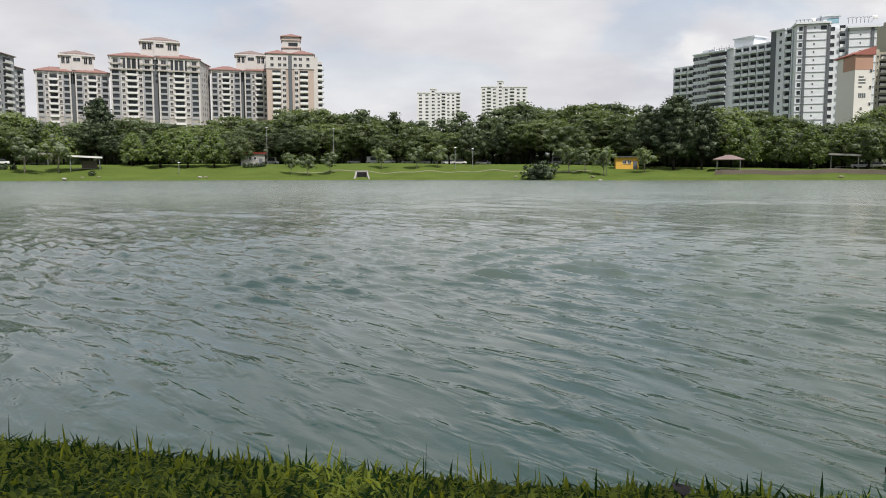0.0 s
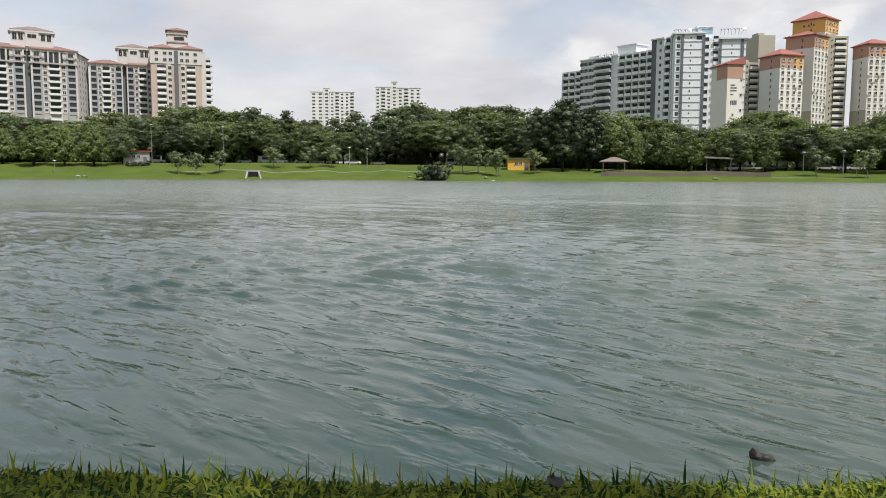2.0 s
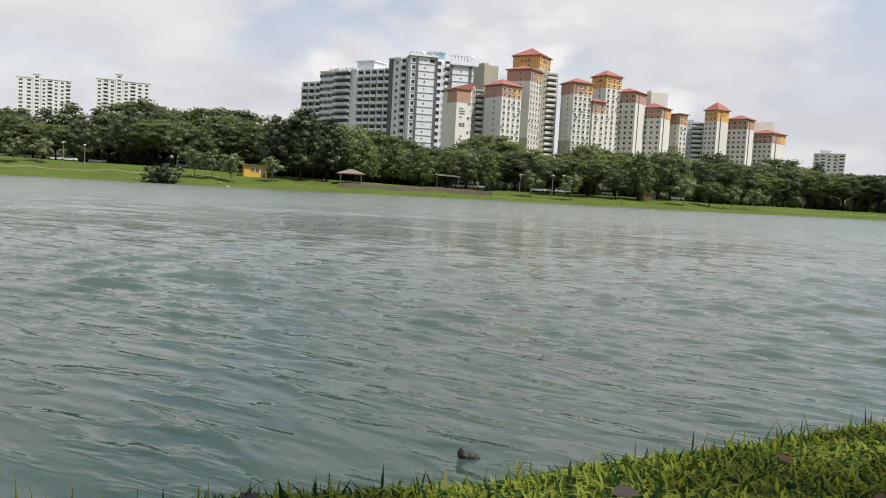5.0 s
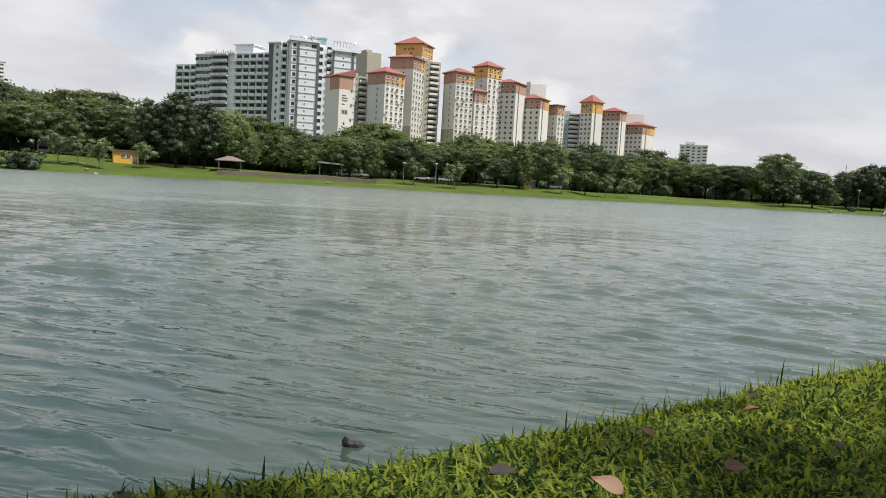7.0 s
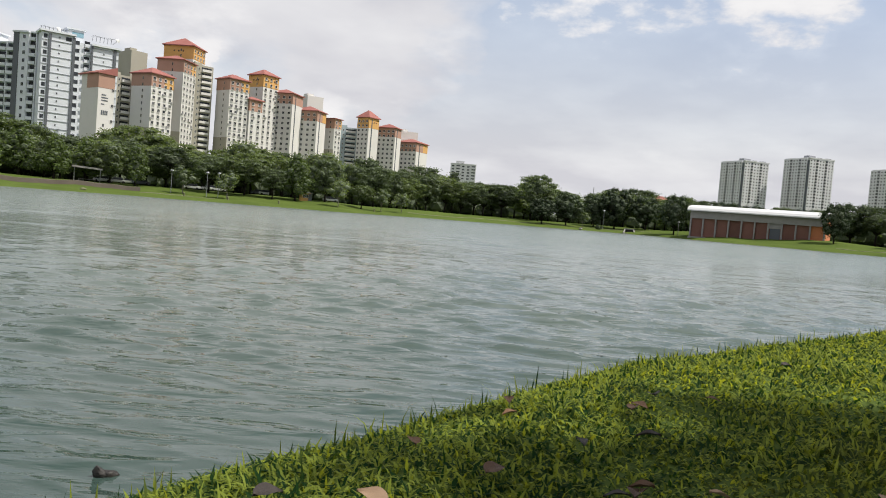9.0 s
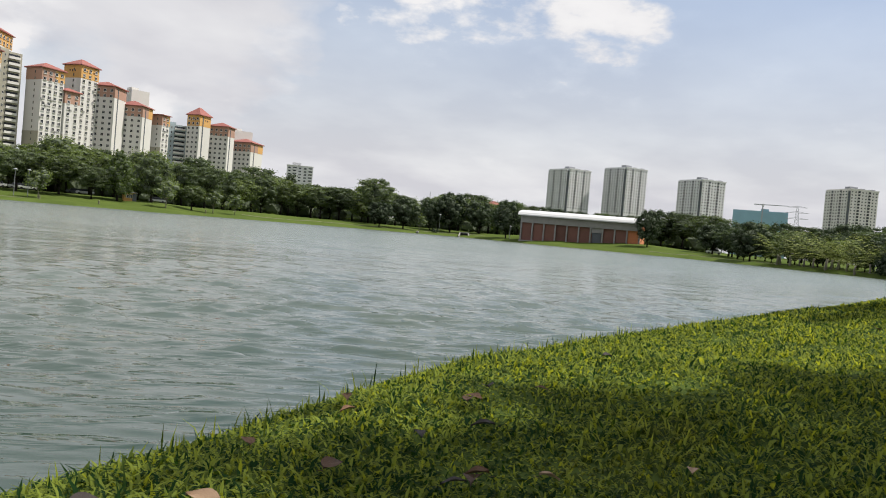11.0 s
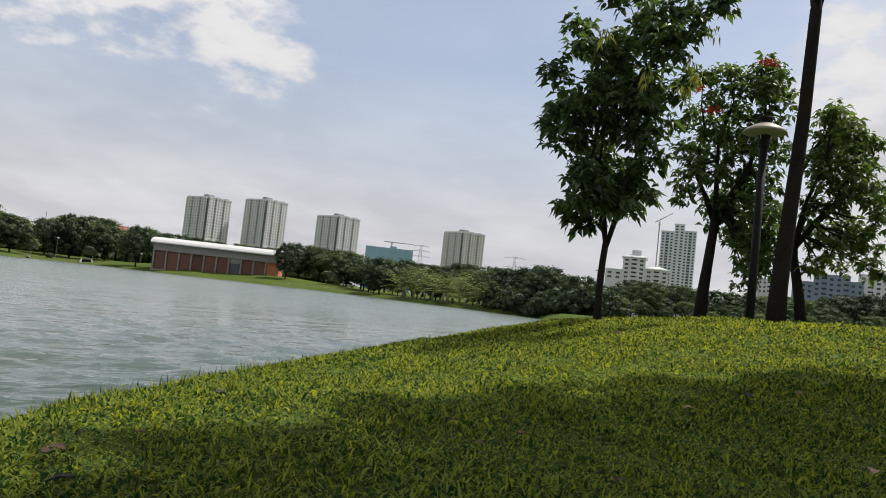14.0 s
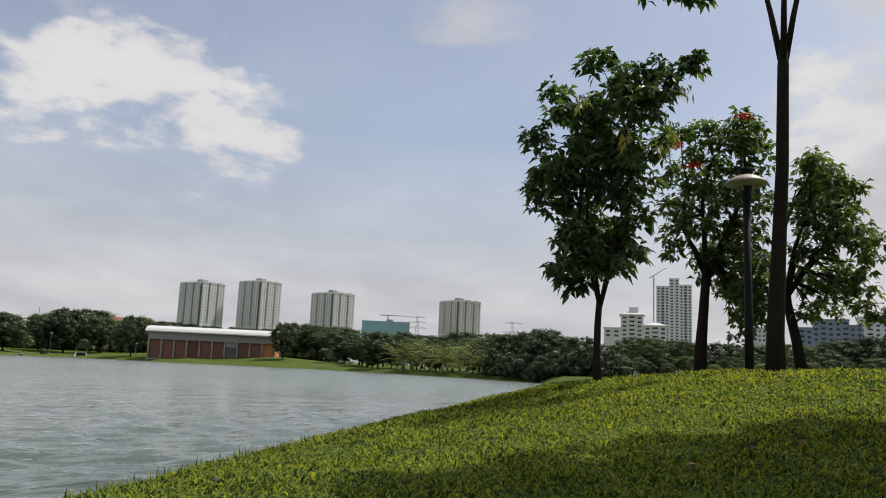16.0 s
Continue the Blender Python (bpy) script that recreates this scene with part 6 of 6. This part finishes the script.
near_tree("flowering_tree", 110.45, 17.0, "spreading tree with green leaves and red blossoms", [(-0.03, 0, -0.2), (-0.02, 0, 0.6), (0.03, 0, 1.23), (0.11, 0, 2.25)], [0.16, 0.125, 0.105, 0.09], (0.11, 0, 2.2),
          (0.4, 0.3, 4.2), (1.4, 1.2, 1.6), 60, 0.36, 14, 8, "leaf_near_light", 9, 0.18,
          (((0.75, 0, 1.05), 0.3), ((1.0, 0.3, 1.6), 0.35), ((-0.55, 0, 2.75), 0.28), ((0.95, 0, 5.45), 0.26), ((-0.4, 0, 5.3), 0.18)), limbs=5,
          outline=((1.3, 0.5, 1.3), (1.9, 0.2, 1.6), (2.5, -0.4, 1.6), (3.1, -1.0, 1.6), (3.8, -1.15, 1.6), (4.45, -1.2, 1.7), (4.9, -0.7, 1.55), (5.3, -0.2, 1.4)))
near_tree("leaning_tree", 116.85, 18.5, "leaning tree with a sparse layered green crown", [(0.02, 0, -0.2), (-0.12, 0, 0.8), (-0.28, 0, 1.6), (-0.3, 0, 1.95)], [0.14, 0.11, 0.095, 0.085], (-0.3, 0, 1.9),
          (0.5, 0, 3.4), (1.2, 1.1, 1.6), 44, 0.32, 14, 8, "leaf_near_light", 15, 0.18, (((1.55, 0, 1.4), 0.2), ((1.2, 0, 1.45), 0.25), ((0.1, 0, 1.4), 0.22), ((1.5, 0.1, 3.0), 0.28), ((1.1, 0, 4.1), 0.26)), limbs=5,
          outline=((1.6, -0.2, 1.4), (2.1, -0.4, 1.55), (2.7, -0.5, 1.65), (3.4, -0.4, 1.55), (4.0, -0.4, 1.25), (4.65, -0.15, 0.85), (5.0, 0.05, 0.7)))
near_tree("tall_tree", 115.7, 13.0, "tall slender dark trunk forking high up", [(-0.1, 0, -0.2), (-0.09, 0, 0.6), (-0.02, 0, 1.8), (0.07, 0, 3.3), (0.12, 0, 4.95), (0.13, 0, 5.4)], [0.165, 0.135, 0.115, 0.10, 0.09, 0.045], (0.12, 0, 5.0),
          (0.2, 0.3, 8.9), (1.0, 1.1, 1.0), 7, 0.45, 9, 9, "leaf_near", 23, 0.19, (((-1.85, 0, 6.62), 0.3), ((-1.45, 0, 6.55), 0.3), ((-1.12, 0, 6.45), 0.26)), limbs=3)
near_tree("broadleaf_tree", 128.4, 16.0, "slim young tree with dark leaves on the bank", [(0, 0, -0.2), (0.02, 0, 1.0), (0.0, 0, 2.2)], [0.1, 0.075, 0.06], (0.0, 0, 2.1),
          (0.2, 0, 4.2), (0.75, 0.8, 1.2), 16, 0.36, 16, 9, "leaf_near", 27, 0.18, (((-1.05, 0, 3.1), 0.16),), limbs=3)
# two trees behind the viewer's right shoulder shade the bank
near_tree("shade_tree", 155.3, 9.2, "broad tree that shades the near bank", [(0, 0, -0.2), (0.05, 0, 1.5), (0.0, 0, 3.0), (0.1, 0, 4.6)], [0.3, 0.24, 0.21, 0.19], (0.1, 0, 4.5),
          (0, 0, 8.3), (4.5, 4.5, 1.2), 110, 0.95, 34, 9, "leaf_near", 31, 0.3, limbs=6)
near_tree("shade_tree", 188.8, 6.15, "broad tree that shades the near bank", [(0, 0, -0.2), (-0.05, 0, 1.5), (0.0, 0, 3.0), (-0.1, 0, 4.6)], [0.28, 0.23, 0.2, 0.18], (-0.1, 0, 4.5),
          (0, 0, 8.3), (4.6, 4.5, 1.2), 100, 0.95, 34, 9, "leaf_near", 36, 0.3, limbs=6)


def hanging(name, mat, parent, spots, n, length, width, label, seed):
    rng = np.random.default_rng(seed)
    for p in spots:
        ends = np.array(p) + rng.normal(size=(n, 3)) * np.array([0.05, 0.05, 0.07])
        v, f = leaf_rosettes(rng, ends, 2, length, width, 0.9)
        part(name, mesh_of(name, v.tolist(), f.tolist(), mat), None, parent, label)


hanging("seed_pod", "pod", tree_a, [(1.25, -0.3, 4.75), (1.0, -0.4, 4.2), (1.15, -0.35, 4.0), (0.95, -0.35, 3.85), (-0.3, -0.8, 4.5), (0.35, -0.9, 3.85)], 12, 0.17, 0.035, "pale yellow hanging seed pods", 3)
for k, (u, z) in enumerate(((0.9, 5.3), (0.8, 5.33), (-0.4, 4.75), (-0.15, 4.35))):
    x, y = polar(110.0, 14.5)
    o = Matrix.Translation((x, y, ground_z(x, y))) @ Matrix.Rotation(radians(-110.0), 4, "Z")
    v, f = leaf_rosettes(np.random.default_rng(50 + k), np.random.default_rng(k).normal(size=(7, 3)) * 0.05, 6, 0.09, 0.05, -0.3)
    b = part("blossom", mesh_of("blossom", v.tolist(), f.tolist(), "flower"), None, [q for q in bpy.data.objects if q.name == "flowering_tree"][0], "red blossom cluster")
    b.location = (u, -1.2, z - 0.15)


def lamp_post(az, d):
    x, y = polar(az, d)
    b = thing("lamp_post", Matrix.Translation((x, y, ground_z(x, y))), "black park lamp post with wide beige shade", "lamp post", "park lamp posts")
    v, f = lathe([(0.0, 0.03), (0.17, 0.03), (0.17, -0.1)], 16)
    part("base_plate", mesh_of("base_plate", v, f, "black"), None, b)
    v, f = tube([(0, 0, 0), (0, 0, 0.9), (0, 0, 3.22)], [0.076, 0.07, 0.064], 14)
    part("pole", mesh_of("pole", v, f, "black", True), None, b)
    v, f = lathe([(0.075, 3.05), (0.085, 3.08), (0.085, 3.2), (0.11, 3.26), (0.11, 3.3), (0.0, 3.3)], 16)
    part("collar", mesh_of("collar", v, f, "black", True), None, b)
    v, f = lathe([(0.0, 3.49), (0.1, 3.49), (0.2, 3.45), (0.33, 3.37), (0.37, 3.32), (0.36, 3.31), (0.2, 3.27), (0.0, 3.27)], 28)
    part("shade", mesh_of("shade", v, f, "shade", True), None, b, "wide beige disc shade")
    v, f = lathe([(0.0, 3.6), (0.13, 3.59), (0.13, 3.565), (0.075, 3.55), (0.075, 3.49)], 20)
    part("cap", mesh_of("cap", v, f, "black", True), None, b)
    for k in range(3):
        a = 2.1 * k
        v, f = tube([(0.1 * math.cos(a), 0.1 * math.sin(a), 3.2), (0.12 * math.cos(a), 0.12 * math.sin(a), 3.3)], [0.012, 0.012], 5)
        part("bracket", mesh_of("bracket", v, f, "steel"), None, b)


lamp_post(113.6, 14.4)
lamp_post(124.65, 25.4)


# ---- near bank: stone, leaves, grass ----
def stone(x, y, s, mat, label, seed, z=0.0):
    bm = bmesh.new()
    bmesh.ops.create_icosphere(bm, subdivisions=3, radius=1)
    for q in bm.verts:
        c = q.co.copy()
        n = 1 + 0.28 * noise.noise(c * 1.6 + Vector((seed, 0, 0))) + 0.1 * noise.noise(c * 5)
        q.co = Vector((c.x * s[0] * n, c.y * s[1] * n, c.z * s[2] * n))
        q.co.z += max(0, -c.x - 0.1) ** 1.6 * s[2] * 2.0 * max(0, c.z + 0.6)
        q.co.y *= 1 - 0.45 * max(0, -c.x)
    b = part("stone", bm, mat, None, "", True)
    tagged(b, label, "stone")
    b.location, b.rotation_euler = (x, y, z), (0, 0, radians(-25))


stone(1.967, 3.177, (0.052, 0.03, 0.026), "stone", "pointed brown stone breaking the water surface", 2)


def fallen_leaf(x, y, size, mat, turn, curl, label):
    """A dry leaf: pointed outline, raised midrib, curled edges."""
    n = 9
    verts, faces = [], []
    for k in range(n + 1):
        s = k / n
        w = 0.32 * math.sin(math.pi * s ** 0.8) * (1 - 0.2 * s) + 0.012
        bend = 0.22 * math.sin(2.2 * s + curl)
        for q in (-1, -0.5, 0, 0.5, 1):
            verts.append((s - 0.5, q * w, bend + abs(q) ** 1.5 * curl * 0.22 + 0.02 * math.sin(9 * s + 3 * q)))
    for k in range(n):
        for q in range(4):
            o = 5 * k + q
            faces.append((o, o + 5, o + 6, o + 1))
    o = len(verts)
    sv, sf = tube([(-0.5, 0, 0.02), (-0.72, 0.05, 0.05)], [0.014, 0.01], 4)
    verts += [tuple(p) for p in sv]
    faces += [tuple(i + o for i in q) for q in sf]
    b = tagged(new("fallen_leaf", mesh_of("fallen_leaf", verts, faces, mat, True)), label, "leaf", "fallen leaves")
    b.location, b.rotation_euler, b.scale = (x, y, ground_z(x, y) + 0.035), (random.uniform(-0.2, 0.2), random.uniform(-0.2, 0.2), turn), (size,) * 3


DRY, PALE, BLACK = ("deadleaf", "dry brown leaf lying on the grass"), ("paleleaf", "pale dry leaf lying on the grass"), ("darkleaf", "blackened curled leaf lying on the grass")
for k, (x, y, s, kind) in enumerate((
    (1.48, 0.81, 0.13, DRY), (1.15, 0.86, 0.13, PALE), (1.58, 0.53, 0.13, DRY), (1.55, 0.56, 0.1, BLACK), (2.54, 0.88, 0.12, BLACK), (2.67, 0.73, 0.1, DRY), (1.86, 0.80, 0.1, BLACK), (3.51, 0.70, 0.1, BLACK),
    (1.57, 1.11, 0.1, DRY), (1.97, 1.08, 0.09, DRY), (2.37, 0.86, 0.12, DRY), (1.05, 1.03, 0.12, BLACK), (0.43, 1.35, 0.1, BLACK), (2.02, 0.15, 0.09, PALE), (3.34, -0.60, 0.1, DRY), (3.01, -0.39, 0.1, DRY),
    (2.08, 0.71, 0.12, BLACK), (2.16, 1.20, 0.1, DRY), (5.2, -2.7, 0.16, DRY), (7.6, -4.6, 0.2, DRY), (3.3, -2.05, 0.17, PALE), (4.5, -1.7, 0.12, PALE), (6.6, -0.6, 0.15, DRY), (8.5, -2.3, 0.2, DRY), (2.70, -0.83, 0.11, DRY),
    (5.0, -3.3, 0.12, DRY), (2.33, 0.86, 0.11, DRY), (1.65, 0.55, 0.1, DRY), (4.9, -2.2, 0.2, BLACK), (1.75, 0.42, 0.09, PALE))):
    fallen_leaf(x, y, s * 0.55, kind[0], k * 1.7, 0.3 + 0.5 * ((k * 7) % 5) / 5, kind[1])
def blades(rng, x, y, length, width, lean, name, label):
    """Grass: bent, tapering blades rooted in the ground."""
    n = len(x)
    z = land(x, y)
    a = rng.random(n) * 2 * np.pi
    l = np.clip(rng.normal(lean, 0.3, n), 0.03, 1.4)
    L = length * rng.uniform(0.55, 1.35, n)
    w = width * rng.uniform(0.7, 1.3, n)
    d = np.stack([np.cos(a), np.sin(a), np.zeros(n)], 1)
    s = np.stack([-np.sin(a), np.cos(a), np.zeros(n)], 1)
    p = np.stack([x, y, z - 0.005], 1)
    up = np.array([0, 0, 1.0])
    m = p + (L * 0.55)[:, None] * (d * np.sin(l * 0.7)[:, None] + up * np.cos(l * 0.7)[:, None])
    t = m + (L * 0.5)[:, None] * (d * np.sin(l * 1.45)[:, None] + up * np.cos(l * 1.45)[:, None])
    v = np.stack([p - s * w[:, None] * 0.35, p + s * w[:, None] * 0.35, m + s * w[:, None] * 0.5, m - s * w[:, None] * 0.5, t], 1).reshape(-1, 3)
    k = np.arange(n) * 5
    me = bpy.data.meshes.new(name)
    me.vertices.add(n * 5)
    me.vertices.foreach_set("co", v.ravel().astype(np.float32))
    loops = np.stack([k, k + 1, k + 2, k + 3, k + 3, k + 2, k + 4], 1).ravel()
    me.loops.add(n * 7)
    me.loops.foreach_set("vertex_index", loops.astype(np.int32))
    me.polygons.add(n * 2)
    st = np.stack([np.arange(n) * 7, np.arange(n) * 7 + 4], 1).ravel()
    me.polygons.foreach_set("loop_start", st.astype(np.int32))
    me.update(calc_edges=True)
    me.validate()
    me.materials.append(M["blade"])
    return tagged(new(name, me), label, "grass", kind="stuff")


rng = np.random.default_rng(77)
n = 690000
u = rng.random(n)
r = (1.0 + u * (17.5 ** 0.95 - 1.0)) ** (1 / 0.95)
r = 0.75 + (r - 1) * 1.0
a = np.radians(rng.uniform(-38, 130, n))
x, y = r * np.sin(a), r * np.cos(a)
q = np.interp(x, EDGE_X, EDGE_Y) - y
ok = (q > -0.7)
x, y, r, q = x[ok], y[ok], r[ok], q[ok]
clump = 0.85 + 0.35 * np.sin(5.1 * x + 1.7 * np.sin(3.3 * y)) * np.sin(4.3 * y + 1.1 * np.sin(2.9 * x))
broad = np.where(rng.random(len(x)) < 0.12, 1.7, 1.0)
blades(rng, x, y, (0.045 + 0.0022 * r) * clump, (0.0046 + 0.0009 * r) * broad, 1.2, "grass", "thick green lawn grass on the lake bank")
n = 1700
x = rng.uniform(-1.6, 9.0, n) ** 1.0
q = rng.normal(0.0, 0.12, n)
y = np.interp(x, EDGE_X, EDGE_Y) - q
blades(rng, x, y, rng.uniform(0.035, 0.08, n) * np.where(rng.random(n) < 0.04, 1.25, 1), 0.005, 0.35, "edge_grass", "tall thin grass stalks along the water's edge")
# the same lawn goes on round and behind the viewer
n = 90000
a = np.radians(rng.uniform(0, 360, n))
r = 0.12 + 7.5 * rng.random(n) ** 0.8
az = np.degrees(a)
ok = (r < 0.8) | ((az > 129) & (az < 323))
x, y, r = (r * np.sin(a))[ok], (r * np.cos(a))[ok], r[ok]
ok = np.interp(x, EDGE_X, EDGE_Y) - y > -0.7
x, y, r = x[ok], y[ok], r[ok]
blades(rng, x, y, 0.045 + 0.004 * r, 0.009 + 0.003 * r, 1.0, "grass", "thick green lawn grass on the lake bank")
